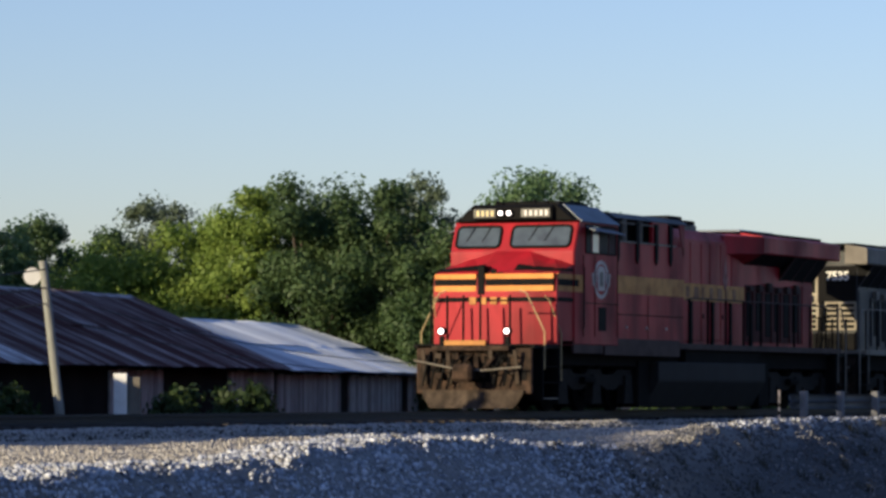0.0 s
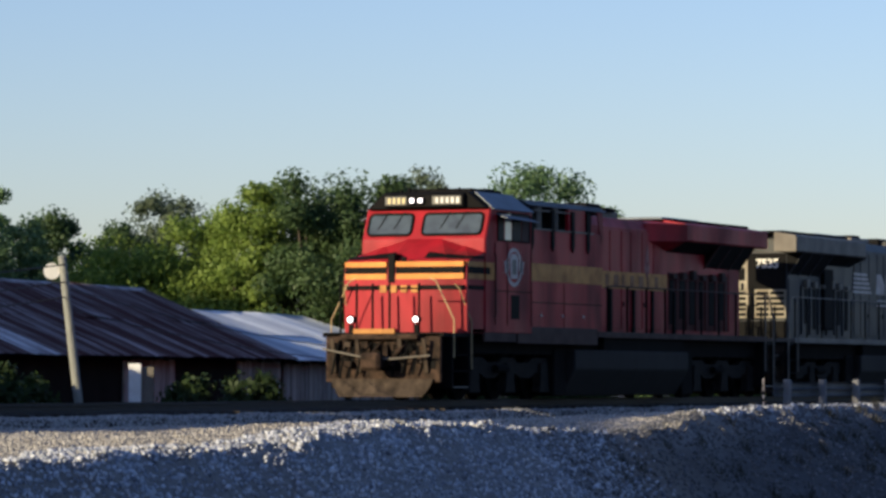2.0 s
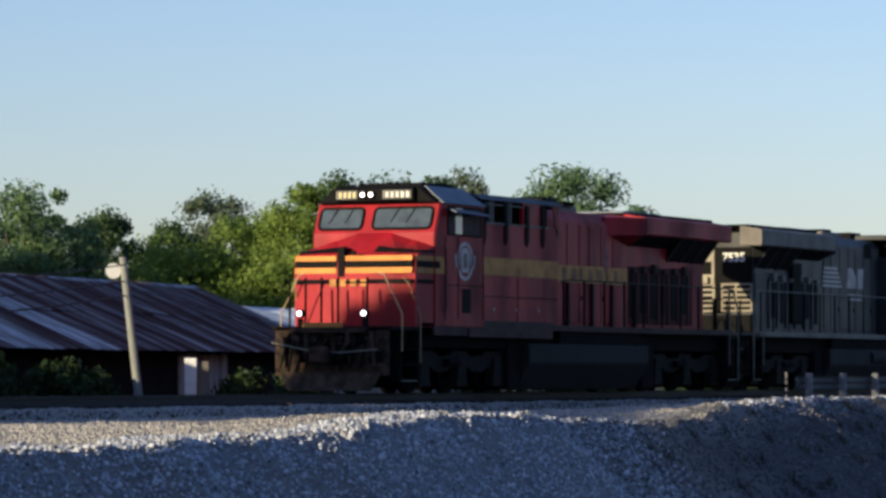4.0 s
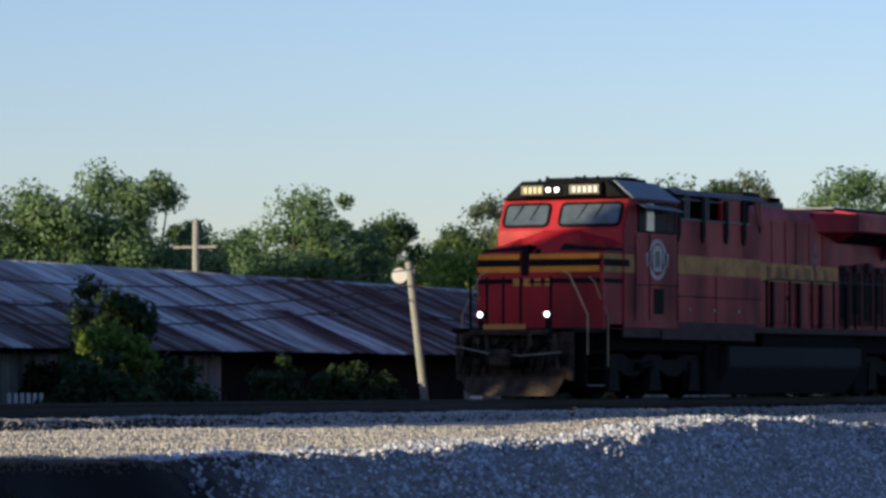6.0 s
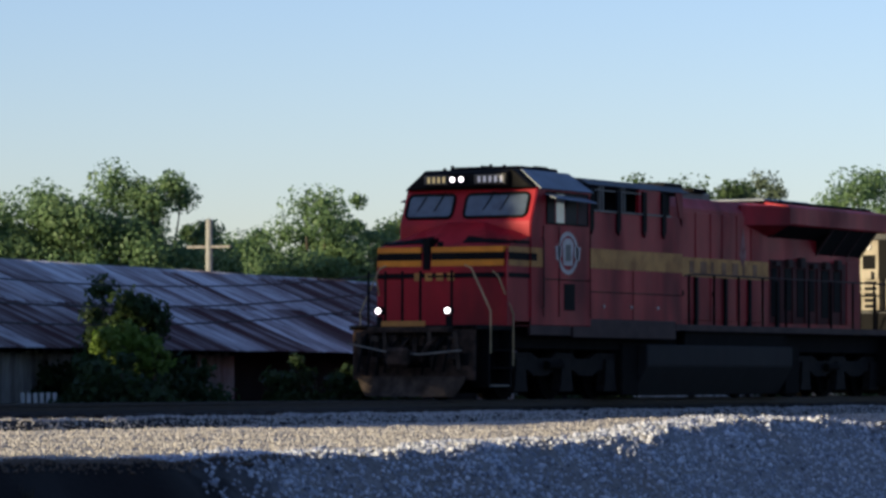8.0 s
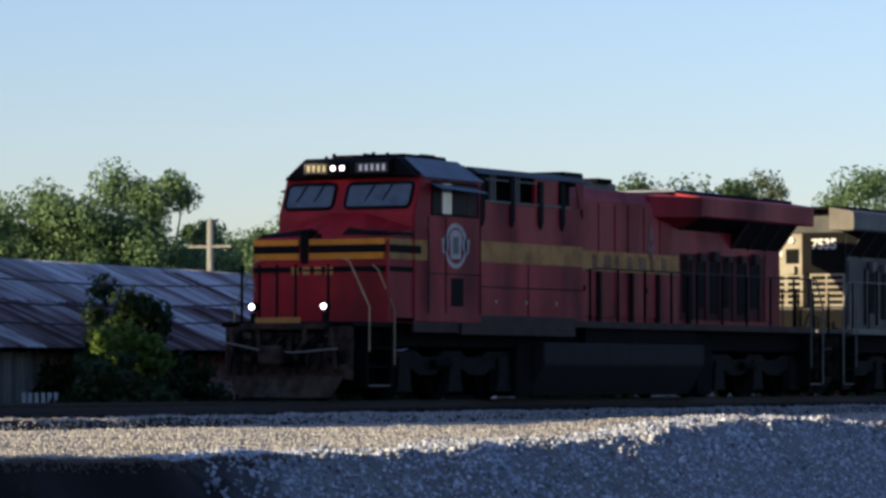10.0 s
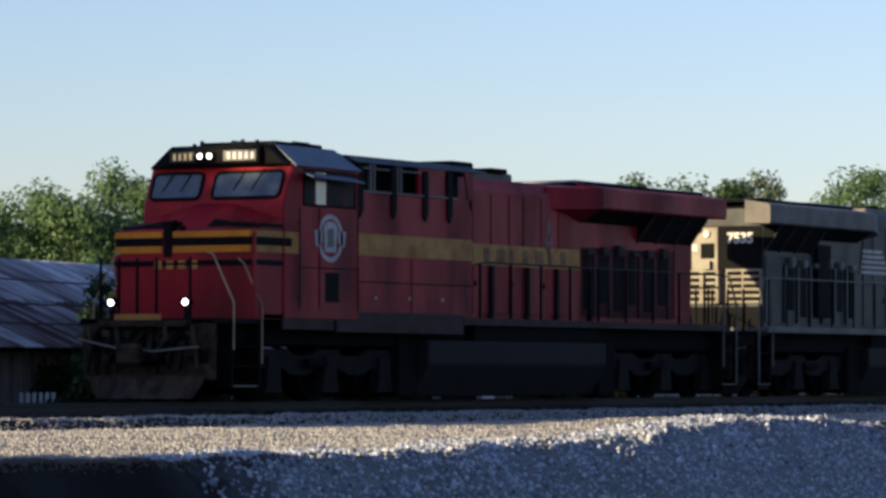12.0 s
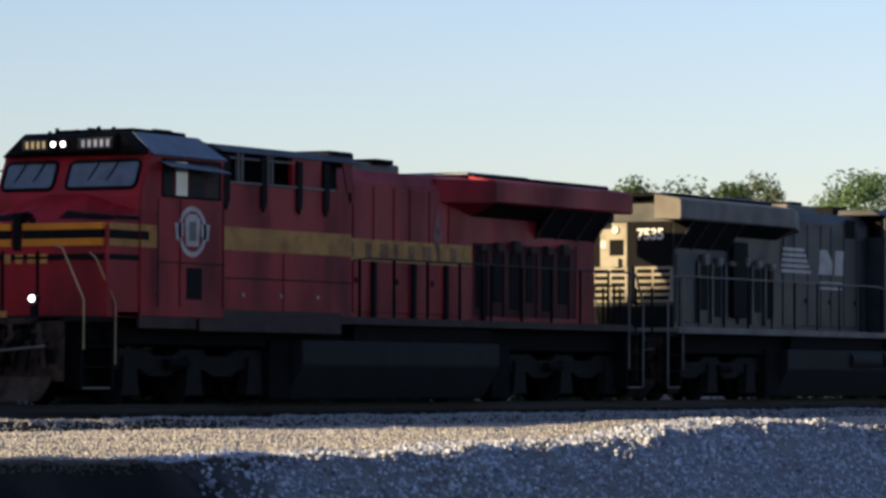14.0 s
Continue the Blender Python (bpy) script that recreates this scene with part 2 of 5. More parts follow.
def prism(bm, pts, axis, a, b, mi=0, bev=0.0):
    """Extrude a closed outline along an axis: 'y' takes (x, z) points, 'x' takes (y, z), 'z' takes (x, y)."""
    def put(p, c):
        return {'y': (p[0], c, p[1]), 'x': (c, p[0], p[1]), 'z': (p[0], p[1], c)}[axis]
    va = [bm.verts.new(put(p, a)) for p in pts]
    vb = [bm.verts.new(put(p, b)) for p in pts]
    fs = [bm.faces.new(va), bm.faces.new(vb[::-1])]
    k = len(pts)
    for i in range(k):
        fs.append(bm.faces.new((va[i], vb[i], vb[(i + 1) % k], va[(i + 1) % k])))
    for f in fs:
        f.material_index = mi
    if bev:
        es = list({e for f in fs for e in f.edges})
        bmesh.ops.bevel(bm, geom=es, offset=bev, segments=1, affect='EDGES')
    return fs


def rod(bm, p, q, r, n=8, r2=None):
    p, q = Vector(p), Vector(q)
    d = q - p
    m = Matrix.Translation((p + q) / 2) @ d.to_track_quat('Z', 'Y').to_matrix().to_4x4()
    return bmesh.ops.create_cone(bm, cap_ends=True, segments=n, radius1=r, radius2=r if r2 is None else r2, depth=d.length, matrix=m)


def tube(bm, pts, r, n=6):
    """A bent round bar along the points, in one piece."""
    pts = [Vector(p) for p in pts]
    rings = []
    up = None
    for k, p in enumerate(pts):
        d = (pts[min(k + 1, len(pts) - 1)] - pts[max(k - 1, 0)]).normalized()
        if up is None:
            up = d.orthogonal().normalized()
        up = (up - d * up.dot(d)).normalized()
        side = d.cross(up)
        rings.append([bm.verts.new(p + (up * math.cos(2 * math.pi * q / n) + side * math.sin(2 * math.pi * q / n)) * r) for q in range(n)])
    for a, c in zip(rings[:-1], rings[1:]):
        for q in range(n):
            bm.faces.new((a[q], a[(q + 1) % n], c[(q + 1) % n], c[q]))
    bm.faces.new(rings[0][::-1])
    bm.faces.new(rings[-1])


def thing(name, label, category, group="", m=None):
    ob = tagged(new(name), label, category, group)
    if m is not None:
        ob.matrix_basis = m
    return ob


def from_arrays(name, verts, faces, material, parent=None):
    me = bpy.data.meshes.new(name)
    verts, faces = np.asarray(verts, dtype=np.float32), np.asarray(faces, dtype=np.int32)
    k = faces.shape[1]
    me.vertices.add(len(verts))
    me.vertices.foreach_set("co", verts.ravel())
    me.loops.add(faces.size)
    me.loops.foreach_set("vertex_index", faces.ravel())
    me.polygons.add(len(faces))
    me.polygons.foreach_set("loop_start", np.arange(0, faces.size, k, dtype=np.int32))
    me.update(calc_edges=True)
    me.materials.append(material)
    ob = new(name, me)
    if parent:
        ob.parent = parent
    return ob


# ---- ground ----
def smooth(a, b, v):
    t = np.clip((v - a) / (b - a), 0, 1)
    return t * t * (3 - 2 * t)


def wave(x, y, k, seed):
    return (np.sin(x * k + seed) * np.cos(y * k * 1.3 + seed * 2.1) + 0.6 * np.sin(x * k * 2.3 + y * k * 1.7 + seed * 3.3) + 0.4 * np.sin(-x * k * 4.1 + y * k * 3.2 + seed)) / 2


LATTICE = np.random.default_rng(77).uniform(-1, 1, (64, 64))


def lumps(x, y, size):
    """Uneven heaps about the given size across, between -1 and 1."""
    u, v = x / size, y / size
    i, j = np.floor(u).astype(int), np.floor(v).astype(int)
    a, b = u - i, v - j
    a, b = a * a * (3 - 2 * a), b * b * (3 - 2 * b)
    L = LATTICE
    return (L[i % 64, j % 64] * (1 - a) + L[(i + 1) % 64, j % 64] * a) * (1 - b) + (L[i % 64, (j + 1) % 64] * (1 - a) + L[(i + 1) % 64, (j + 1) % 64] * a) * b


def crest_y(x):
    return 27.0 + 0.10 * np.sin(x * 0.9) + 0.10 * np.sin(x * 2.3 + 1) + 0.25 * smooth(66.5, 71.0, x)


def crest_z(x):
    return np.interp(x, [30, 42, 48, 53, 56, 58, 60, 63.0, 65.5, 68.0, 71.0, 76.0, 90, 110], [-0.58, -0.58, -0.56, -0.48, -0.34, -0.23, -0.32, -0.33, -0.44, -0.43, -0.28, -0.10, -0.05, -0.3])


def ground_z(x, y):
    x, y = np.asarray(x, float), np.asarray(y, float)
    bed = np.interp(y, [35.4, 35.85, 36.4, 37.0, 40.7, 44.0, 48.0], [-0.40, -0.46, -0.25, -0.24, -0.22, -0.45, -1.40])
    yc, zc = crest_y(x), crest_z(x)
    bench = -0.40 + (zc + 0.40) * smooth(0.0, 1.0, (35.4 - y) / np.maximum(35.4 - yc, 0.3))
    z = np.where(y > 35.4, bed, bench)
    steep = 1.15 - 0.50 * smooth(67.5, 75.0, x)
    floor = -1.25 - 0.75 * smooth(8.0, 14.0, y) * smooth(15.0, 30.0, x) - 1.3 * smooth(8.0, 14.0, y) * smooth(62.0, 70.0, x)
    low = np.maximum(zc - (yc - y) * steep, floor)
    z = np.where(y < yc, np.minimum(low, z), z)
    rough = np.where((y > 37.0) & (y < 41.0), 0.15, 1.0) * np.where(y > 44, 0.4, 1.0)
    heap = np.exp(-((y - yc + 0.5) / 1.7) ** 2) * (0.45 + 0.55 * smooth(44.0, 47.0, x)) + 0.5 * smooth(66.0, 70.0, x) * (y < yc)
    heap = np.clip(heap, 0, 1)
    return z + rough * (0.03 * wave(x, y, 1.1, 0.7) + 0.015 * wave(x, y, 3.1, 2.2)) + heap * (0.10 * lumps(x, y, 1.1) + 0.065 * lumps(x + 9.3, y + 4.1, 0.42) + 0.03 * lumps(x + 3.1, y + 7.7, 0.2))


def ground_mat():
    """Crushed stone on the bench; dark soil west of it (blackened for shade), east of it and down in the ditch."""
    m = mat("gravel_and_soil", (0.30, 0.30, 0.31), 0.9, col2=(0.17, 0.17, 0.18), scale=14, dirt=(0.17, 0.14, 0.11), dscale=0.25, damount=0.6, bump=0.6, bscale=22, spec=0.2)
    nt = m.node_tree
    n, l = nt.nodes, nt.links
    b = n["Principled BSDF"]
    old = b.inputs["Base Color"].links[0].from_socket
    tc = n.new("ShaderNodeTexCoord")
    sp = n.new("ShaderNodeSeparateXYZ")
    l.new(tc.outputs["Object"], sp.inputs[0])
    nz = n.new("ShaderNodeTexNoise")
    nz.inputs["Scale"].default_value, nz.inputs["Detail"].default_value = 0.5, 5
    l.new(tc.outputs["Object"], nz.inputs["Vector"])
    wob = n.new("ShaderNodeMath")
    wob.operation = 'MULTIPLY_ADD'
    wob.inputs[1].default_value, wob.inputs[2].default_value = 6.0, -3.0
    l.new(nz.outputs["Fac"], wob.inputs[0])

    def band(sock, a, bb, wobble=True):
        ad = n.new("ShaderNodeMath")
        ad.operation = 'ADD'
        l.new(sock, ad.inputs[0])
        if wobble:
            l.new(wob.outputs[0], ad.inputs[1])
        else:
            ad.inputs[1].default_value = 0
        r = n.new("ShaderNodeMapRange")
        r.inputs["From Min"].default_value, r.inputs["From Max"].default_value = a, bb
        l.new(ad.outputs[0], r.inputs["Value"])
        return r.outputs[0]

    def join(p, q, op):
        k = n.new("ShaderNodeMath")
        k.operation = op
        l.new(p, k.inputs[0])
        l.new(q, k.inputs[1])
        return k.outputs[0]
    west = join(band(sp.outputs[0], 43.4, 41.4), band(sp.outputs[1], 28.0, 27.5, False), 'MULTIPLY')
    east = join(band(sp.outputs[0], 66.5, 72.5), band(sp.outputs[1], 27.0, 26.6, False), 'MULTIPLY')
    low = band(sp.outputs[1], 25.8, 24.8, False)
    back = band(sp.outputs[1], 35.6, 35.8, False)
    soil = join(join(west, east, 'MAXIMUM'), join(low, back, 'MAXIMUM'), 'MAXIMUM')
    mud = n.new("ShaderNodeMix")
    mud.data_type = 'RGBA'
    # B: west soil blackened so that its colour carries the bank's shade
    mud.inputs["A"].default_value, mud.inputs["B"].default_value = (0.09, 0.09, 0.096, 1), (0.014, 0.012, 0.012, 1)
    l.new(west, mud.inputs["Factor"])
    # track bed near black: shade beside and behind the rails is painted in
    bed = n.new("ShaderNodeMix")
    bed.data_type = 'RGBA'
    bed.inputs["B"].default_value = (0.018, 0.0155, 0.0145, 1)
    l.new(back, bed.inputs["Factor"])
    l.new(mud.outputs["Result"], bed.inputs["A"])
    mx = n.new("ShaderNodeMix")
    mx.data_type = 'RGBA'
    l.new(bed.outputs["Result"], mx.inputs["B"])
    l.new(soil, mx.inputs["Factor"])
    l.new(old, mx.inputs["A"])
    l.new(mx.outputs["Result"], b.inputs["Base Color"])
    return m


gx = np.concatenate([[-2500, -900, -350, -150, -80, -40, -10, 10, 20], np.arange(28, 36, 0.4), np.arange(36, 80, 0.16), np.arange(80, 140, 0.4), [145, 155, 170, 200, 260, 400, 900, 2600]])
gy = np.concatenate([[-2500, -800, -250, -90, -30, 0, 10, 16], np.arange(20, 37.4, 0.13), np.arange(37.4, 46, 0.3), [47, 50, 55, 65, 80, 110, 160, 250, 500, 1000, 3000]])
GX, GY = np.meshgrid(gx, gy)
GZ = ground_z(GX, GY)
nx, ny = len(gx), len(gy)
ii = (np.arange(ny - 1)[:, None] * nx + np.arange(nx - 1)[None, :]).ravel()
ground = from_arrays("ground", np.stack([GX.ravel(), GY.ravel(), GZ.ravel()], 1), np.stack([ii, ii + 1, ii + nx + 1, ii + nx], 1), ground_mat())
ground.data.polygons.foreach_set("use_smooth", np.ones(len(ground.data.polygons), dtype=bool))
tagged(ground, "grey gravel bench and banks beside the railway", "ground", kind="structure")


def scatter(name, label, n, xr, yr, size, material, seed, keep=None, lift=0.3):
    """Loose stones: squashed eight-sided lumps, each turned at random."""
    rg = np.random.default_rng(seed)
    x, y = rg.uniform(*xr, n), rg.uniform(*yr, n)
    if keep is not None:
        k = keep(x, y, rg)
        x, y = x[k], y[k]
        n = len(x)
    z = ground_z(x, y)
    octa = np.array([[1, 0, 0], [-1, 0, 0], [0, 1, 0], [0, -1, 0], [0, 0, 1], [0, 0, -1]], float)
    tri = np.array([[0, 2, 4], [2, 1, 4], [1, 3, 4], [3, 0, 4], [2, 0, 5], [1, 2, 5], [3, 1, 5], [0, 3, 5]])
    s = rg.uniform(size[0], size[1], (n, 1, 1)) * rg.uniform(0.6, 1.25, (n, 6, 1))
    q = rg.normal(size=(n, 4))
    q /= np.linalg.norm(q, axis=1, keepdims=True)
    w, a, b, c = q.T
    R = np.stack([1 - 2 * (b * b + c * c), 2 * (a * b - c * w), 2 * (a * c + b * w), 2 * (a * b + c * w), 1 - 2 * (a * a + c * c), 2 * (b * c - a * w), 2 * (a * c - b * w), 2 * (b * c + a * w), 1 - 2 * (a * a + b * b)], 1).reshape(n, 3, 3)
    v = np.einsum('nij,nkj->nki', R, octa[None] * s)
    v += np.stack([x, y, z + lift * s[:, 0, 0]], 1)[:, None, :]
    f = (tri[None] + 6 * np.arange(n)[:, None, None]).reshape(-1, 3)
    return tagged(from_arrays(name, v.reshape(-1, 3), f, material), label, "gravel", kind="stuff")


def near_crest(x, y, rg):
    d = crest_y(x) - y
    return (d > -1.2) & (d < 1.6 + 0.8 * rg.random(len(x))) & ((x < 65.5 + 1.5 * rg.random(len(x))) | ((np.abs(d + 0.1) < 0.2) & (x > 71.5)))


def on_bench(x, y, rg):
    rim = (x < 43.5 - 1.5 * rg.random(len(x))) & (y < crest_y(x) + 0.42 + 0.12 * np.sin(x * 2.3))
    return (y > crest_y(x)) & ~rim & (rg.random(len(x)) < 0.9)


def soil_free(x, y, rg):
    return near_crest(x, y, rg) & (x + 0.5 * np.sin(y * 3) > 40.2 + 1.9 * rg.random(len(x)))


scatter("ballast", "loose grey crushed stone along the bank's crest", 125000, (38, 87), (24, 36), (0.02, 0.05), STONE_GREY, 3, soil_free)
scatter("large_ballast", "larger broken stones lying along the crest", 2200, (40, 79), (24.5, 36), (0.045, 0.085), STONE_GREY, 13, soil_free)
scatter("gravel", "fine tan gravel spread over the bench", 70000, (34, 75), (26.5, 37.0), (0.012, 0.032), STONE, 4, on_bench)
def west_rim(x, y, rg):
    return (y > crest_y(x) - 0.1) & (y < crest_y(x) + 0.45) & (rg.random(len(x)) < 0.8)


# same earth in a lighter brown, painting the sun on the rim
scatter("soil_clods", "clods of earth along the rim, coloured in sunlit brown", 26000, (33, 43.5), (26, 29), (0.01, 0.03), stone_mat("sunlit_brown_clod", [(0.10, 0.075, 0.058), (0.17, 0.13, 0.10), (0.13, 0.10, 0.08)]), 14, west_rim)


def east_bank(x, y, rg):
    return (x > 63) & (y < crest_y(x) + 0.5) & (y > 18) & (rg.random(len(x)) < 0.75)


scatter("bank_stones", "dull stones strewn over the weedy bank", 60000, (62, 92), (18, 28.5), (0.02, 0.05), stone_mat("dark_bank_stone", [(0.07, 0.07, 0.075), (0.17, 0.172, 0.185), (0.11, 0.11, 0.12), (0.25, 0.25, 0.265)]), 6, east_bank)


def shoulder(x, y, rg):
    return (np.abs(y - 36.55 + 0.08 * np.sin(x * 1.7)) < 0.16) | ((x > 56 + 3 * rg.random(len(x))) & (rg.random(len(x)) < 0.6))


# darker copy of the ballast colours carries the shade on the shoulder
scatter("track_ballast", "grey ballast stones along the track shoulder", 26000, (45, 110), (35.7, 37.0), (0.02, 0.045), stone_mat("shaded_ballast_stone", [(0.10, 0.10, 0.105), (0.34, 0.33, 0.33), (0.46, 0.45, 0.44), (0.2, 0.195, 0.2)]), 5, shoulder)

def tufts(name, label, n, blades, xr, yr, height, material, seed, keep=None):
    """Tufts of thin upright blades."""
    rg = np.random.default_rng(seed)
    x, y = rg.uniform(*xr, n), rg.uniform(*yr, n)
    if keep is not None:
        k = keep(x, y, rg)
        x, y = x[k], y[k]
    x, y = np.repeat(x, blades), np.repeat(y, blades)
    m = len(x)
    x = x + rg.normal(0, 0.06, m)
    y = y + rg.normal(0, 0.06, m)
    z = ground_z(x, y) - 0.01
    h = rg.uniform(*height, m)
    a = rg.uniform(0, 2 * np.pi, m)
    dx, dy = 0.008 * np.cos(a), 0.008 * np.sin(a)
    lx, ly = rg.normal(0, 0.25, m) * h, rg.normal(0, 0.25, m) * h
    v = np.stack([np.stack([x - dx, y - dy, z], 1), np.stack([x + dx, y + dy, z], 1), np.stack([x + lx, y + ly, z + h], 1)], 1)
    return tagged(from_arrays(name, v.reshape(-1, 3), np.arange(3 * m).reshape(m, 3), material), label, "grass", kind="stuff")


tufts("grass", "dry weeds and grass on the bank", 420, 34, (65, 90), (19, 27.2), (0.06, 0.24), WEED, 8)
tufts("grass", "pale grass at the foot of the bank", 60, 30, (34.5, 37.6), (25.6, 26.6), (0.08, 0.22), WEED, 9)

# ---- track ----
RAIL_PROFILE = [(-0.07, -0.17), (0.07, -0.17), (0.07, -0.155), (0.012, -0.13), (0.012, -0.045), (0.036, -0.035), (0.036, 0.0), (-0.036, 0.0), (-0.036, -0.035), (-0.012, -0.045), (-0.012, -0.13), (-0.07, -0.155)]
track = tagged(new("railway_track"), "single railway track on timber ties in ballast", "track", kind="structure")
for side in (-1, 1):
    bm = bmesh.new()
    prism(bm, [(TRACK_Y + side * 0.755 + p, q) for p, q in RAIL_PROFILE], 'x', -300, 600)
    part("rail", bm, RAILM, track)
tie_me = None
for i in range(150):
    if tie_me is None:
        bm = bmesh.new()
        box(bm, -0.115, 0.115, -1.3, 1.3, -0.35, -0.172, 0.012)
        tie = part("tie", bm, TIEM, track)
        tie_me = tie.data
    else:
        tie = new("tie", tie_me)
        tie.parent = track
    tie.location = (46 + i * 0.55, TRACK_Y, random.uniform(-0.006, 0.0))


# ---- sheds ----
SHED_ANG = radians(90 - 80.7)
SHED_M = Matrix.Translation((101.0, 50.9, 0)) @ Euler((0, 0, SHED_ANG)).to_matrix().to_4x4()   # local x along the eave, y towards the ridge


def corrugated(bm, x0, x1, y0, z0, y1, z1, pitch=0.16, amp=0.018, sag=0.0, xref=0.0):
    """A thin corrugated sheet between eave line (y0, z0) and ridge line (y1, z1)."""
    n = max(2, int((x1 - x0) / pitch * 2))
    rows = 7
    grid = []
    for j in range(rows):
        k = j / (rows - 1)
        row = []
        for i in range(n + 1):
            x = x0 + (x1 - x0) * i / n
            w = (amp if i % 2 else -amp) - sag * math.sin(math.pi * k) + 0.02 * math.sin(x * 0.8) * k
            row.append(bm.verts.new((x, y0 + (y1 - y0) * k, z0 + (z1 - z0) * k + w)))
        grid.append(row)
    for j in range(rows - 1):
        for i in range(n):
            bm.faces.new((grid[j][i], grid[j][i + 1], grid[j + 1][i + 1], grid[j + 1][i]))


def shed(name, label, x0, x1, half, eave, ridge, roofm, panel):
    ob = thing(name, label, "shed", m=SHED_M)
    k = 0
    x = x0
    while x < x1 - 0.01:
        xe = min(x + panel, x1)
        for side in (0, 1):
            for course in range(2):
                bm = bmesh.new()
                a, b = course * 0.5, course * 0.5 + 0.52 if course == 0 else 1.0
                ya, yb = -0.35 + (half + 0.35) * a, -0.35 + (half + 0.35) * b
                za, zb = eave + (ridge - eave) * a, eave + (ridge - eave) * b
                if side:
                    ya, yb = 2 * half - ya, 2 * half - yb
                lift = 0.02 * random.random() + 0.02 * course
                corrugated(bm, x - 0.03, xe + 0.03, ya, za + lift, yb, zb + lift)
                ob2 = part("roof_sheet", bm, ROOF_RUST if roofm is ROOFM and (x > -19.5 or random.random() < (0.75 if course == 0 else 0.12)) else roofm, ob)
                md = ob2.modifiers.new("thick", 'SOLIDIFY')
                md.thickness = 0.006
        x = xe
        k += 1
    bm = bmesh.new()
    prism(bm, [(half - 0.2, ridge - 0.06), (half, ridge + 0.05), (half + 0.2, ridge - 0.06)], 'x', x0, x1)
    part("ridge_cap", bm, roofm, ob)
    # near-black solid paints the shade under the eave and behind the boards
    bm = bmesh.new()
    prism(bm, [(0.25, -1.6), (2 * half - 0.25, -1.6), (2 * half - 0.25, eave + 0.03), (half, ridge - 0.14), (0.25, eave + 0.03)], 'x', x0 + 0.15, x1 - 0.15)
    part("dark_core", bm, mat("shed_shade_fill", (0.012, 0.011, 0.010), 0.95, dirt=(0.03, 0.026, 0.022), spec=0.1), ob)
    return ob


def boards(ob, x0, x1, z0, z1, gap_at=()):
    """Upright wall boards, uneven in width and length."""
    x = x0
    while x < x1:
        w = random.uniform(0.14, 0.24)
        if not any(a < x < b for a, b in gap_at):
            bm = bmesh.new()
            box(bm, x, x + w - 0.012, 0.20 - random.uniform(0, 0.015), 0.235, z0 + random.uniform(0, 0.1), z1 - random.uniform(0.0, 0.06))
            part("wall_board", bm, WOODG, ob)
        x += w


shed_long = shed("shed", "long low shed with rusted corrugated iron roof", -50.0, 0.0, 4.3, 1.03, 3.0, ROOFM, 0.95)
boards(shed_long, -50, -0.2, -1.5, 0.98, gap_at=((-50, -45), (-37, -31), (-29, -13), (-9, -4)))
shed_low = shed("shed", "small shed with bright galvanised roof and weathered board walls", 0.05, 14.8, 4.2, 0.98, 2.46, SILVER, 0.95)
boards(shed_low, 0.3, 14.5, -1.5, 0.92, gap_at=((6.3, 7.0), (12.6, 13.3)))


# ---- trees ----
def crown(name, centre, radii, n, leaf, material, parent, seed, blobs=70, fill=0.2, flat=0.8):
    """Leaf clumps: blobs inside an uneven ellipsoid, each with a shell of small folded leaves."""
    rg = np.random.default_rng(seed)
    d = rg.normal(size=(blobs, 3))
    d /= np.linalg.norm(d, axis=1, keepdims=True)
    bc = d * rg.uniform(0.2, 1.0, (blobs, 1)) ** 0.55 * np.array(radii) * 0.85
    br = rg.uniform(0.16, 0.36, blobs) * min(radii) * 1.05
    pick = rg.integers(0, blobs, n)
    u = rg.normal(size=(n, 3))
    u /= np.linalg.norm(u, axis=1, keepdims=True)
    rad = br[pick][:, None] * rg.uniform(fill, 1.12, (n, 1))
    p = bc[pick] + u * rad * np.array([1, 1, flat])
    for ax in range(3):
        lo, hi = np.percentile(p[:, ax], 0.4), np.percentile(p[:, ax], 99.6)
        k, o = 2 * radii[ax] / (hi - lo), (hi + lo) / 2
        p[:, ax] = (p[:, ax] - o) * k
        bc[:, ax] = (bc[:, ax] - o) * k
    p += np.array(centre)
    t = rg.normal(size=(n, 3))
    nrm = u + 0.55 * rg.normal(size=(n, 3))
    t -= nrm * (t * nrm).sum(1, keepdims=True) / (nrm * nrm).sum(1, keepdims=True)
    t /= np.linalg.norm(t, axis=1, keepdims=True)
    b = np.cross(nrm, t)
    b /= np.linalg.norm(b, axis=1, keepdims=True)
    s = rg.uniform(leaf * 0.6, leaf * 1.3, (n, 1))
    v = np.stack([p - t * s, p + b * s * 0.55, p + t * s, p - b * s * 0.55], 1)
    f = np.arange(4 * n).reshape(n, 4)
    ob = from_arrays(name, v.reshape(-1, 3), f, material, parent)
    return ob, bc + np.array(centre)


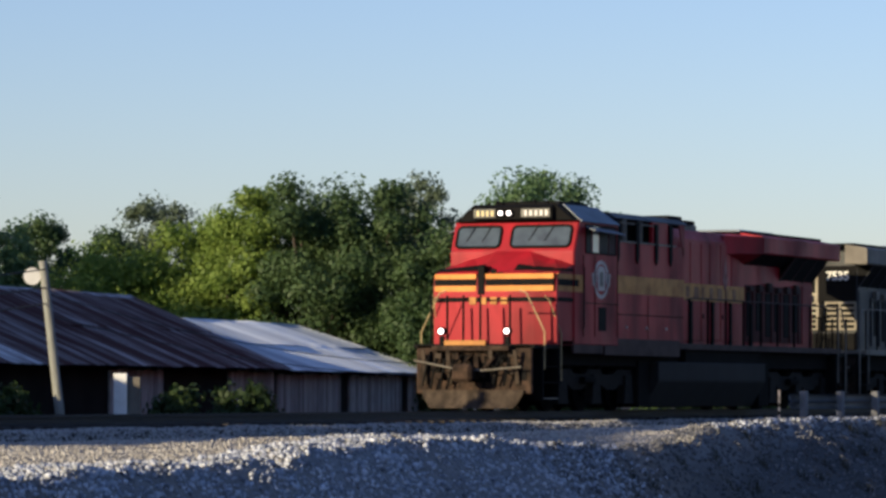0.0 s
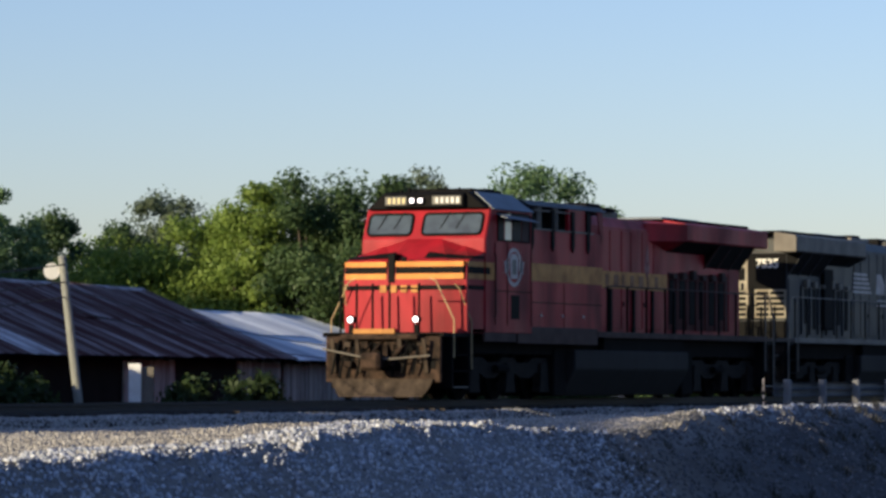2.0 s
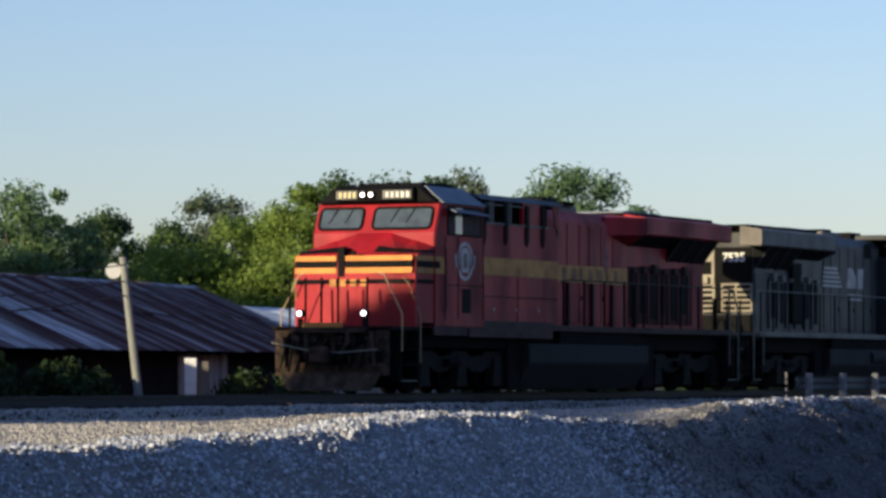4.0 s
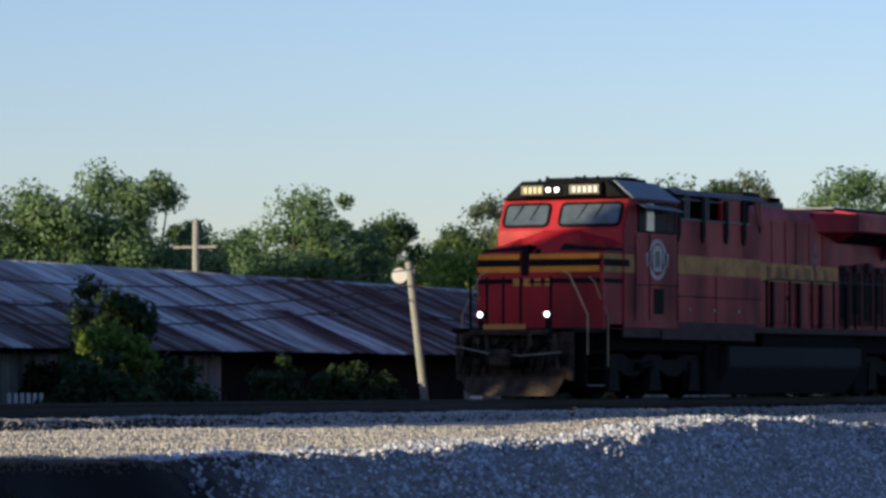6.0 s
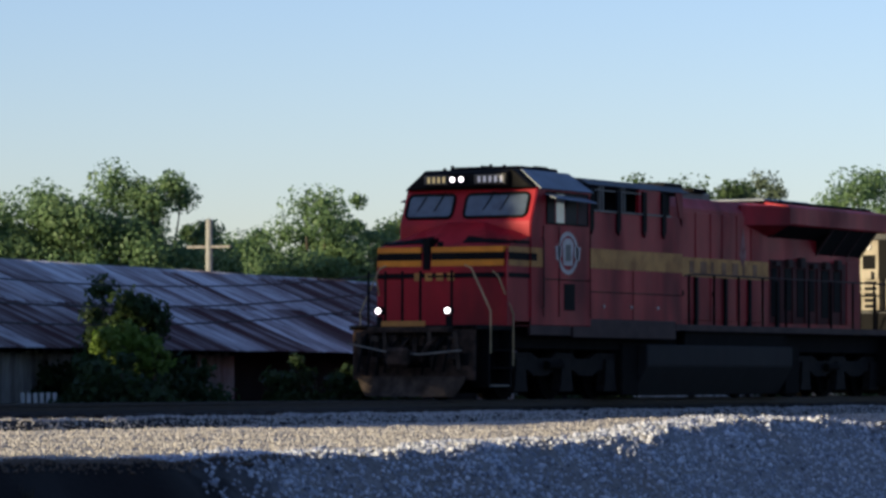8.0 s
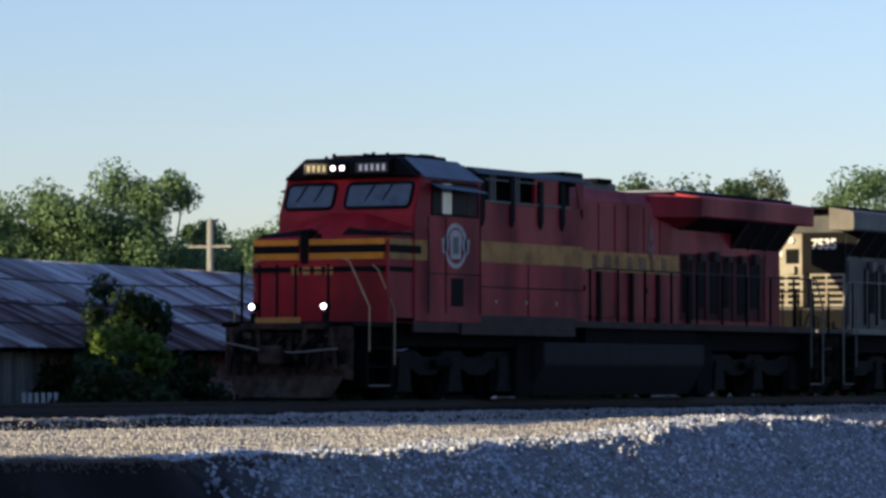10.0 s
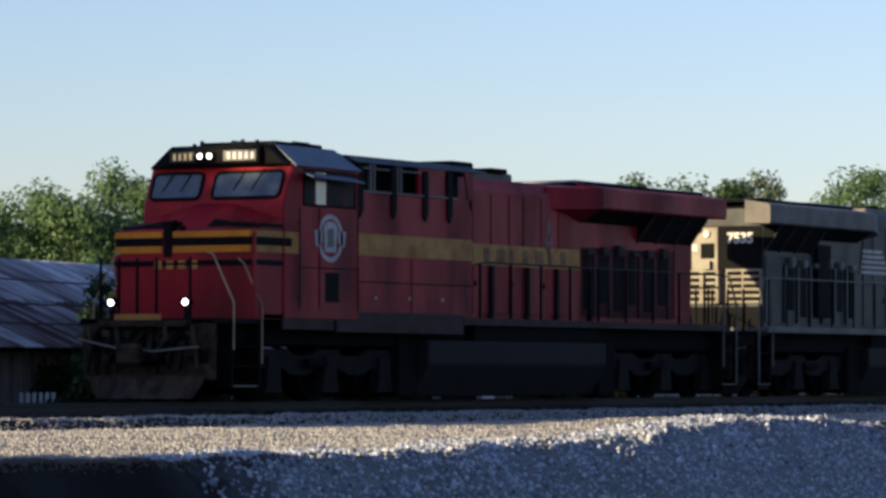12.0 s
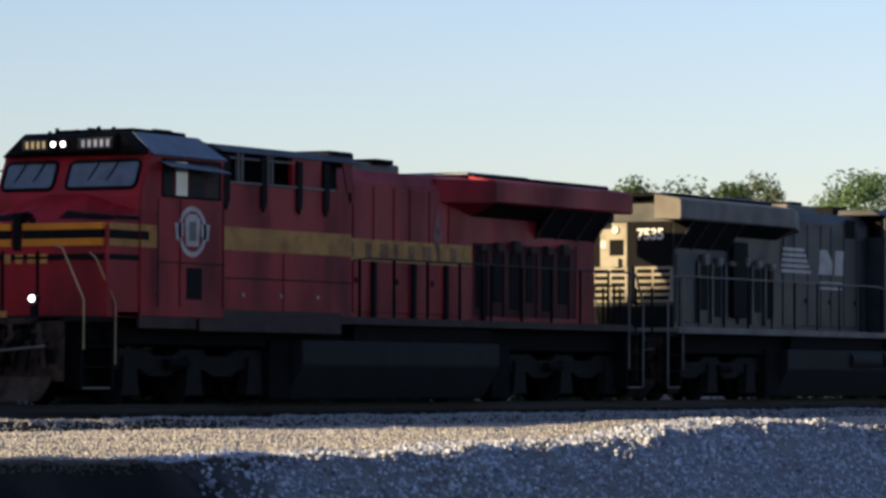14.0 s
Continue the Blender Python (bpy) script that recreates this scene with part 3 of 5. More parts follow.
def tree(x, y, top, width, material, label, seed, base=-1.4, n=9000, leaf=0.17, low=0.35, name="tree", crown_depth=None):
    ob = thing(name, label, name, m=pose(x, y, base))
    h = top - base
    cz, rz = h * (1 + low) / 2, h * (1 - low) / 2
    _, bc = crown("crown", (0, 0, cz), (width / 2, crown_depth or width / 2, rz), n, leaf, material, ob, seed)
    rg = random.Random(seed)
    bm = bmesh.new()
    r0 = 0.035 * h
    fork = h * (low + 0.12)
    lean = (rg.uniform(-0.3, 0.3), rg.uniform(-0.3, 0.3))
    rod(bm, (0, 0, -0.1), (lean[0] * 0.5, lean[1] * 0.5, fork * 0.6), r0, 9, r0 * 0.75)
    rod(bm, (lean[0] * 0.5, lean[1] * 0.5, fork * 0.6), (lean[0], lean[1], fork), r0 * 0.75, 9, r0 * 0.5)
    for c in bc[::3]:
        mid = Vector((lean[0] + (c[0] - lean[0]) * 0.5, lean[1] + (c[1] - lean[1]) * 0.5, fork + (c[2] - fork) * 0.62))
        rod(bm, (lean[0], lean[1], fork), mid, r0 * 0.34, 6, r0 * 0.2)
        rod(bm, mid, tuple(c), r0 * 0.2, 5, r0 * 0.05)
    part("trunk", bm, BARK, ob)
    return ob


def at(ang, depth):
    """Plan place seen under the angle from +y at that distance."""
    return depth * math.sin(radians(ang)), depth * math.cos(radians(ang))


BROAD = "broadleaf tree with an uneven mid-green crown"
TREES = [
    # angle, distance, top, width, leaves, low, count
    (53.3, 120, 5.9, 4.2, LEAF_MID, 0.1, 6000), (54.3, 121, 6.3, 4.4, LEAF_MID, 0.1, 7000), (55.2, 121, 7.0, 4.8, LEAF_MID, 0.1, 9000), (56.15, 122, 6.9, 4.8, LEAF_MID, 0.1, 9000), (56.85, 126, 5.6, 2.8, LEAF_DARK, 0.1, 5000),
    (57.75, 131, 5.6, 3.2, LEAF_MID, 0.1, 6000), (58.55, 128, 6.7, 4.2, LEAF_MID, 0.1, 8000), (59.3, 130, 6.7, 2.2, LEAF_MID, 0.3, 3500), (58.9, 136, 5.0, 5.0, LEAF_MID, 0.05, 6000),
    (59.9, 142, 6.5, 3.0, LEAF_DARK, 0.2, 6000), (60.8, 146, 6.3, 2.6, LEAF_DARK, 0.3, 4000), (60.4, 150, 4.4, 7.0, LEAF_DARK, 0.05, 7000),
    (61.2, 132, 5.1, 5.0, LEAF_LIGHT, 0.05, 9000), (62.0, 132, 6.1, 4.6, LEAF_LIGHT, 0.05, 10000), (62.75, 131, 7.0, 3.6, LEAF_LIGHT, 0.05, 9000), (61.5, 150, 7.6, 2.9, LEAF_GREY, 0.4, 3500),
    (63.6, 130, 7.15, 4.4, LEAF_DARK, 0.05, 12000), (64.4, 131, 7.1, 4.2, LEAF_DARK, 0.05, 12000), (65.1, 146, 8.2, 3.4, LEAF_GREY, 0.2, 6000), (65.5, 128, 5.6, 3.8, LEAF_DARK, 0.05, 9000),
    (66.85, 135, 7.7, 4.8, LEAF_MID, 0.1, 14000), (67.75, 139, 6.6, 3.6, LEAF_MID, 0.1, 7000), (69.2, 150, 4.0, 6, LEAF_MID, 0.05, 6000), (71.5, 160, 3.6, 8, LEAF_MID, 0.05, 6000), (60.5, 131, 4.2, 4.2, LEAF_LIGHT, 0.05, 7000),
]
for i, (a, d, top, w, lm, low, n) in enumerate(TREES):
    lab = {LEAF_MID: BROAD, LEAF_LIGHT: "sunlit yellow-green broadleaf tree behind the sheds", LEAF_DARK: "dark green dense tree behind the sheds", LEAF_GREY: "thin grey-green tree standing farther off"}[lm]
    tagged(tree(*at(a, d), top - 0.27, w * 1.08, lm, lab, 100 + i, n=int(n * 4.6), low=low, leaf=0.082), group="trees behind the sheds")
# unseen trees added west of the view, placed to shade the line
for i, (x, y, top, w) in enumerate([(36.0, 55, 13.2, 3.2), (33, 54, 12.6, 6), (28, 55, 12.4, 7), (23.8, 54, 10.5, 4.4), (7, 54, 8.0, 7), (-3, 55, 8.5, 8), (-14, 54, 9, 9), (-26, 55, 10, 9)]):
    tagged(tree(x, y, top, w, LEAF_DARK, "unseen shade tree added beside the railway", 200 + i, n=9000, leaf=0.34, low=0.1), group="trees west of the shed")
# added bare-stemmed ones let low sun pass under their crowns
for i, (x, top, w, low) in enumerate([(43.4, 11.0, 4.6, 0.73), (41.0, 13.0, 3.4, 0.70), (17.0, 12.6, 6.6, 0.79), (20.6, 12.4, 3.8, 0.79)]):
    tagged(tree(x, 55, top, w, LEAF_DARK, "unseen bare-stemmed shade tree added beside the railway", 230 + i, n=9000, leaf=0.3, low=low), group="trees west of the shed")
# unseen trees added on the other side, west of the viewer, to cut skylight
for i, (x, y, top, w) in enumerate([(27, 33.5, 11, 5), (21, 31, 13, 8), (13, 30, 13, 8), (4, 31, 14, 9), (-6, 32, 14, 9), (-18, 33, 14, 10), (-30, 40, 15, 12)]):
    tagged(tree(x, y, top, w, LEAF_DARK, "unseen shade tree added beside the railway", 220 + i, n=7000, leaf=0.34, low=0.05), group="trees west of the viewer")
# unseen wood added behind the viewer to block low skylight
for i in range(16):
    tagged(tree(-46 + i * 12 + 3 * math.sin(i * 2.1), -34 + 5 * math.sin(i * 1.7), 14 + 3 * math.sin(i * 3.1), 14, LEAF_DARK, "tall unseen tree added south of the railway to block skylight", 240 + i, base=-1.25, n=5000, leaf=0.75, low=0.05), group="wood south of the railway")

# bushes before the shed
def bush(ang, depth, top, width, lm, label, seed, n=3500, low=0.02, leaf=0.085):
    return tree(*at(ang, depth), top, width, lm, label, seed, n=n, leaf=leaf, low=low, name="bush")


bush(55.62, 76.6, 2.25, 1.75, LEAF_SHADE, "tall dark leafy bush before the shed", 301, 16000)
bush(55.55, 74.6, 0.82, 2.4, LEAF_SHADE, "dark overgrown bush before the shed", 311, 9000)
# added tufts whose lighter leaves paint the bush's sun patch
bush(55.62, 75.4, 1.5, 1.0, LEAF_LIGHT, "sunlit young growth in front of the larger bush", 309, 3200, 0.72, 0.075)
bush(56.05, 75.6, 1.25, 0.8, LEAF_LIGHT, "sunlit young growth in front of the larger bush", 310, 1800, 0.7, 0.075)
bush(55.0, 77.5, 0.9, 2.4, LEAF_SHADE, "dark overgrown bush before the shed", 302, 6000)
bush(56.5, 78, 0.85, 2.0, LEAF_SHADE, "dark overgrown bush before the shed", 303, 6000)
bush(58.2, 84, 0.85, 1.3, LEAF_SHADE, "dark overgrown bush before the shed", 304, 5000)
bush(59.1, 86, 0.7, 1.8, LEAF_SHADE, "low green bush before the shed", 305, 5000)
bush(59.75, 88, 0.5, 1.4, LEAF_SHADE, "low green bush before the shed", 308, 4000)
bush(61.95, 96, 0.5, 1.6, LEAF_SHADE, "low green bush before the shed", 306, 5000)
bush(62.75, 98, 0.55, 2.0, LEAF_SHADE, "low green bush before the shed", 307, 6000)

# ---- poles ----
px, py = at(60.25, 88.5)
pole = thing("pole", "leaning bleached timber pole with a round white disc", "pole", m=pose(px, py, -1.4))
bm = bmesh.new()
rod(bm, (0.17, -0.31, -0.2), (-0.1, 0.18, 4.52), 0.105, 12, 0.085)
part("post", bm, POLEM, pole)
bm = bmesh.new()
rod(bm, (-0.12, 0.10, 4.2), (-0.17, 0.10, 4.2), 0.0, 8)
bmesh.ops.create_cone(bm, cap_ends=True, segments=24, radius1=0.18, radius2=0.17, depth=0.03, matrix=look((-0.215, 0.36, 4.2), (-50, -30, 4.2)))
part("disc", bm, WHITEP, pole, "round white disc")
px, py = at(56.95, 99)
pole_far = thing("utility_pole", "grey timber utility pole with a short crossarm", "pole", m=pose(px, py, -1.4))
bm = bmesh.new()
rod(bm, (0, 0, -0.2), (0, 0, 5.9), 0.11, 12, 0.085)
part("post", bm, POLEM, pole_far)
bm = bmesh.new()
box(bm, -0.04, 0.04, -0.66, 0.66, 5.17, 5.225)
part("crossarm", bm, WOODG, pole_far)

def cable(p, q, sag, r=0.012):
    ob = thing("cable", "thin black overhead cable hung from a pole", "cable", "overhead cables")
    bm = bmesh.new()
    n = 24
    pts = []
    for k in range(n + 1):
        t = k / n
        v = Vector(p).lerp(Vector(q), t)
        v.z -= sag * 4 * t * (1 - t)
        pts.append(tuple(v))
    tube(bm, pts, r, 5)
    part("wire", bm, CABLE, ob)
    return ob


PT = Vector((at(60.25, 88.5)[0] - 0.05, at(60.25, 88.5)[1] + 0.1, 0))
cable(PT + Vector((0, 0, 2.95)), (44, 41.8, 3.3), 0.85, 0.016)
cable(PT + Vector((0, 0, 2.57)), (44, 41.8, 2.7), 0.8, 0.018)
cable(PT + Vector((0, 0, 2.24)), (44, 41.8, 2.3), 0.8, 0.018)
cable(PT + Vector((0, 0, 2.45)), (128, 48.5, 2.9), 1.5)
cable(PT + Vector((0, 0, 2.0)), (128, 48.5, 2.3), 1.3)

# pale slatted panel added in place of sunlit boards of the shed wall
pallet = thing("pallet", "pale slats added for lit boards of the shed wall", "pallet", m=pose(*at(54.45, 75.5), -0.95, -12, 0, -52))
for i in range(6):
    bm = bmesh.new()
    box(bm, -0.36 + i * 0.125, -0.28 + i * 0.125, -0.03, 0.0, -0.35, 1.12, 0.004)
    part("slat", bm, WHITEP, pallet)
for z in (-0.25, 0.7):
    bm = bmesh.new()
    box(bm, -0.37, 0.36, 0.002, 0.06, z, z + 0.08, 0.004)
    part("bearer", bm, WOODG, pallet)

# white cabinet at the shed wall
cx, cy = at(61.13, 95.5)
cab_box = thing("electrical_cabinet", "white painted metal cabinet with grey side by the shed", "cabinet", m=pose(cx, cy, -1.4, 0, 0, -62))
bm = bmesh.new()
box(bm, -0.15, 0.15, -0.1, 0.55, 0.0, 2.23, 0.015)
# whiter paint stands for the sun that does not reach the cabinet
part("body", bm, mat("sunlit_white_paint", (0.86, 0.86, 0.85), 0.4), cab_box)
bm = bmesh.new()
box(bm, 0.15, 0.45, 0.0, 0.5, 0.0, 2.15, 0.015)
part("side_panel", bm, GREYTAN, cab_box, "grey side panel")

# guard rail and a striped marker board by the track
guard = thing("guard_rail", "grey guard rail on short posts beside the gravel", "guard rail", m=pose(81.6, 29.2, 0.06))
for i in range(4):
    bm = bmesh.new()
    box(bm, i * 2.3 - 0.07, i * 2.3 + 0.07, -0.075, 0.075, -0.7, 0.42, 0.02)
    part("post", bm, BLOCK, guard)
bm = bmesh.new()
prism(bm, [(0.08, 0.06), (0.13, 0.10), (0.13, 0.17), (0.08, 0.21), (0.13, 0.25), (0.13, 0.32), (0.08, 0.36), (0.10, 0.36), (0.15, 0.32), (0.15, 0.25), (0.11, 0.21), (0.15, 0.17), (0.15, 0.10), (0.10, 0.06)], 'x', -0.5, 7.6)
part("beam", bm, mat("dull_galvanised_beam", (0.07, 0.075, 0.085), 0.6, metal=0.4, dirt=(0.04, 0.038, 0.035)), guard, "dull dark steel beam")
mk = thing("marker_board", "small board with black and white diagonal stripes", "sign", m=pose(80.1, 29.2, 0.16, 0, 0, -70))
bm = bmesh.new()
box(bm, -0.02, 0.02, -0.24, 0.24, -0.30, 0.34)
part("panel", bm, EMBLEM, mk)
for k in range(4):
    bm = bmesh.new()
    z = -0.26 + k * 0.15
    prism(bm, [(-0.24, z - 0.04), (0.24, z + 0.16 if z + 0.16 < 0.33 else 0.33), (0.24, min(z + 0.23, 0.34)), (-0.24, z + 0.04)], 'x', -0.026, 0.026)
    part("stripe", bm, BLACKP, mk)
bm = bmesh.new()
rod(bm, (0, 0, -0.9), (0, 0, -0.28), 0.03)
part("stake", bm, UNDER, mk)


# ---- locomotives ----
# local frame: x back from the front lamps, y across (the side towards the camera is -y), z up from the rail
AXLES = (2.4, 4.42, 6.45, 16.7, 18.75, 20.8)
SIDES = (-1, 1)


def bx(name, parent, material, *b, bev=0.0, label=""):
    bm = bmesh.new()
    box(bm, *b, bev=bev)
    return part(name, bm, material, parent, label)


def px_(name, parent, material, pts, axis, a, b, bev=0.0, label=""):
    bm = bmesh.new()
    prism(bm, pts, axis, a, b, bev=bev)
    return part(name, bm, material, parent, label)


def slab(name, parent, material, corners, thick, label=""):
    """A plate with four corners, thickened along its normal."""
    c = [Vector(p) for p in corners]
    n = (c[1] - c[0]).cross(c[3] - c[0]).normalized() * thick
    bm = bmesh.new()
    a = [bm.verts.new(p) for p in c]
    b = [bm.verts.new(p + n) for p in c]
    bm.faces.new(a[::-1])
    bm.faces.new(b)
    for i in range(4):
        bm.faces.new((a[i], a[(i + 1) % 4], b[(i + 1) % 4], b[i]))
    return part(name, bm, material, parent, label)


def ring(name, parent, material, u0, u1, v, z0, z1, w, d, axis_side):
    """A rectangular frame on a side wall."""
    bm = bmesh.new()
    y0, y1 = sorted((v * axis_side, (v + d) * axis_side))
    box(bm, u0 - w, u1 + w, y0, y1, z1, z1 + w)
    box(bm, u0 - w, u1 + w, y0, y1, z0 - w, z0)
    box(bm, u0 - w, u0, y0, y1, z0, z1)
    box(bm, u1, u1 + w, y0, y1, z0, z1)
    return part(name, bm, material, parent)


def writing(text, size, m, material, parent, label):
    cu = bpy.data.curves.new("number", 'FONT')
    cu.body, cu.size, cu.extrude, cu.align_x = text, size, 0.004, 'CENTER'
    cu.offset = 0.012
    tmp = new("number_text", cu)
    dg = bpy.context.evaluated_depsgraph_get()
    me = bpy.data.meshes.new_from_object(tmp.evaluated_get(dg))
    bpy.data.objects.remove(tmp)
    me.materials.clear()
    me.materials.append(material)
    ob = new("number", me)
    ob.parent = parent
    ob.matrix_basis = m
    tagged(ob, label)
    return ob


def truck(ob, axles):
    c = axles[1]
    bm = bmesh.new()
    box(bm, axles[0] - 0.7, axles[2] + 0.7, -0.6, 0.6, 0.55, 0.85)
    fr = part("truck_frame", bm, UNDER, ob)
    for s in SIDES:
        bm = bmesh.new()
        y0, y1 = sorted((s * 0.98, s * 1.13))
        pts = [(axles[0] - 0.75, 0.72), (axles[0] - 0.6, 0.98), (axles[0] + 0.55, 0.98), (axles[0] + 0.85, 0.86), (axles[1] - 0.55, 0.86), (axles[1] - 0.35, 0.98), (axles[1] + 0.35, 0.98), (axles[1] + 0.55, 0.86), (axles[2] - 0.85, 0.86), (axles[2] - 0.55, 0.98), (axles[2] + 0.6, 0.98), (axles[2] + 0.75, 0.72),
               (axles[2] + 0.42, 0.62), (axles[2] - 0.42, 0.62), (axles[2] - 0.7, 0.5), (axles[1] + 0.75, 0.5), (axles[1] + 0.42, 0.62), (axles[1] - 0.42, 0.62), (axles[1] - 0.75, 0.5), (axles[0] + 0.7, 0.5), (axles[0] + 0.42, 0.62), (axles[0] - 0.42, 0.62)]
        prism(bm, pts, 'y', y0, y1)
        part("side_frame", bm, TRUCKM, fr)
        for a in axles:
            bm = bmesh.new()
            prism(bm, [(a - 0.2, 0.85), (a + 0.2, 0.85), (a + 0.24, 0.3), (a + 0.33, 0.16), (a - 0.33, 0.16), (a - 0.24, 0.3)], 'y', *sorted((s * 1.0, s * 1.2)), bev=0.015)
            part("journal_box", bm, TRUCKM, fr)
            for k in (-0.36, 0.36):
                bm = bmesh.new()
                for q in range(5):
                    rod(bm, (a + k, s * 1.08, 0.98 + q * 0.045), (a + k, s * 1.08, 1.005 + q * 0.045), 0.085 - 0.008 * (q % 2), 10)
                part("spring", bm, UNDER, fr)
        bm = bmesh.new()
        rod(bm, (c - 0.9, s * 1.2, 0.72), (c - 0.25, s * 1.2, 0.72), 0.09, 10)
        part("brake_cylinder", bm, UNDER, fr)
    for a in axles:
        bm = bmesh.new()
        for s in SIDES:
            rod(bm, (0, s * 0.70, 0), (0, s * 0.80, 0), 0.53, 32)
            rod(bm, (0, s * 0.66, 0), (0, s * 0.70, 0), 0.56, 32)
            rod(bm, (0, s * 0.80, 0), (0, s * 0.83, 0), 0.2, 16, 0.16)
            for q in range(6):
                an = q * math.pi / 3
                rod(bm, (0.3 * math.cos(an), s * 0.8, 0.3 * math.sin(an)), (0.3 * math.cos(an), s * 0.815, 0.3 * math.sin(an)), 0.05, 8)
        rod(bm, (0, -0.95, 0), (0, 0.95, 0), 0.09, 10)
        mt = bmesh.new()
        m0, m1 = (a + 0.1, a + 1.15) if a < axles[2] else (a - 0.95, a - 0.1)
        box(mt, m0, m1, -0.58, 0.58, 0.13, 0.72, bev=0.08)
        part("traction_motor", mt, UNDER, fr)
        w = part("wheelset", bm, UNDER, ob)
        w.location = (a, 0, 0.53)


def locomotive(name, label, red):
    ob = thing(name, label, "locomotive", "locomotives of the train")
    P = RED if red else BLACK2
    # underframe, walkway and sill
    bx("underframe", ob, UNDER, 0.3, 21.6, -1.25, 1.25, 1.05, 1.5, bev=0.02)
    bx("walkway", ob, SILL if red else GREYTAN, 1.5, 21.2, -1.53, 1.53, 1.52, 1.62, bev=0.01)
    bx("front_deck", ob, BLACKP, 0.0, 1.55, -1.5, 1.5, 1.42, 1.52, bev=0.01)
    bx("rear_deck", ob, BLACKP, 21.2, 21.75, -1.5, 1.5, 1.42, 1.52, bev=0.01)
    for s in SIDES:
        y0, y1 = sorted((s * 1.48, s * 1.55))
        bx("side_skirt", ob, SILL if red else UNDER, 2.15, 3.95, y0, y1, 1.33, 1.7, bev=0.012)
        bx("side_skirt", ob, SILL if red else UNDER, 4.05, 8.95, y0, y1, 1.30, 1.7, bev=0.012)
        bx("sill_rail", ob, SILL if red else GREYTAN, 8.95, 21.2, *sorted((s * 1.5, s * 1.555)), 1.5, 1.64)
    # short nose
    N = 1.53

    def nose_top(u, v):
        """Height of the nose's roof: it rises to the cab, most of all along its middle."""
        crown_z = 3.74 - 0.34 * max(0.0, (abs(v) - 0.4) / (N - 0.4))
        return 3.17 + (u - 1.28) / 0.97 * (crown_z - 3.17)
    bm = bmesh.new()
    cols = []
    for v in (-N, -1.0, -0.4, 0.4, 1.0, N):
        e0 = 0.05 if abs(v) == N else 0.0
        cols.append([bm.verts.new((u + e0, v, z)) for u, z in ((1.15, 1.52), (1.12, 2.72), (1.14, 3.04), (1.28, nose_top(1.28, v)), (2.25, nose_top(2.25, v)))] + [bm.verts.new((2.25, v, 1.52))])
    for a, c in zip(cols[:-1], cols[1:]):
        for k in range(6):
            bm.faces.new((a[k], a[(k + 1) % 6], c[(k + 1) % 6], c[k]))
    bm.faces.new(cols[0][::-1])
    bm.faces.new(cols[-1])
    part("nose", bm, P, ob)
    if red:
        # side and cab stripes take duller gold: shade painted into the yellow
        for z0, z1, m, side_shade_m in ((3.02, 3.135, YELLOW, GOLD), (2.865, 3.02, BLACKP, BLACKP), (2.74, 2.865, YELLOW, GOLD)):
            for v0, v1 in ((-N + 0.05, 0.20), (0.44, N - 0.05)):
                bx("stripe", ob, m, 1.105, 1.30, v0, v1, z0, z1)
            for s in SIDES:
                bx("side_stripe", ob, side_shade_m, 1.25, 2.62 if m is YELLOW else 2.45, *sorted((s * (N - 0.02), s * (N + 0.006))), z0, z1)
        for s in SIDES:
            yy = sorted((s * 1.55, s * 1.566))
            bx("cab_stripe", ob, GOLD, 2.17, 2.66, *yy, 3.02, 3.135)
            bx("cab_stripe", ob, BLACKP, 2.17, 2.42, *yy, 2.865, 3.02)
            bx("cab_stripe", ob, GOLD, 2.42, 2.66, *yy, 2.865, 3.02)
            bx("cab_stripe", ob, GOLD, 2.17, 2.66, *yy, 2.74, 2.865)
            bm = bmesh.new()
            tube(bm, [(2.62, s * 1.57, 1.9), (2.62, s * 1.62, 1.95), (2.62, s * 1.62, 3.3), (2.62, s * 1.57, 3.35)], 0.014)
            part("grab_iron", bm, SILL, ob)
        bx("lower_stripe", ob, BLACKP, 1.105, 1.3, -N + 0.05, N - 0.05, 2.50, 2.60)
        for s in SIDES:
            bx("lower_side_stripe", ob, BLACKP, 1.25, 2.2, *sorted((s * (N - 0.02), s * (N + 0.006))), 2.50, 2.60)
        for s in SIDES:
            slab("upper_stripe", ob, BLACKP, [(1.36, s * N, nose_top(1.36, N) + 0.004), (1.6, s * N, nose_top(1.6, N) + 0.004), (1.6, s * 0.4, nose_top(1.6, 0.4) + 0.004), (1.36, s * 0.4, nose_top(1.36, 0.4) + 0.004)], 0.012 * -s)
            bx("upper_side_stripe", ob, BLACKP, 1.5, 2.15, *sorted((s * (N - 0.02), s * (N + 0.006))), 3.2, 3.27)
        for k in range(4):
            bx("faded_mark", ob, GOLD, 1.098, 1.12, -0.34 + k * 0.26, -0.18 + k * 0.26, 2.44, 2.60)
    # raised black block stands for the shade inside the door recess
    bx("nose_door_dark", ob, BLACKP, 1.1, 1.5, 0.23, 0.40, 2.66, 3.32, bev=0.01)
    bx("nose_latch", ob, BLACKP, 1.08, 1.14, -0.07, 0.05, 3.14, 3.24, bev=0.01)
    # cab
    W = 1.56
    cab = px_("cab", ob, P, [(2.15, 1.52), (2.15, 3.66), (2.47, 4.42), (4.86, 4.42), (4.86, 1.52)], 'y', -W, W, bev=0.03)

    def face_u(z):
        return 2.15 + (z - 3.66) * 0.421
    for v0, v1 in ((0.34, 1.44), (-1.42, 0.06)):
        outline = []
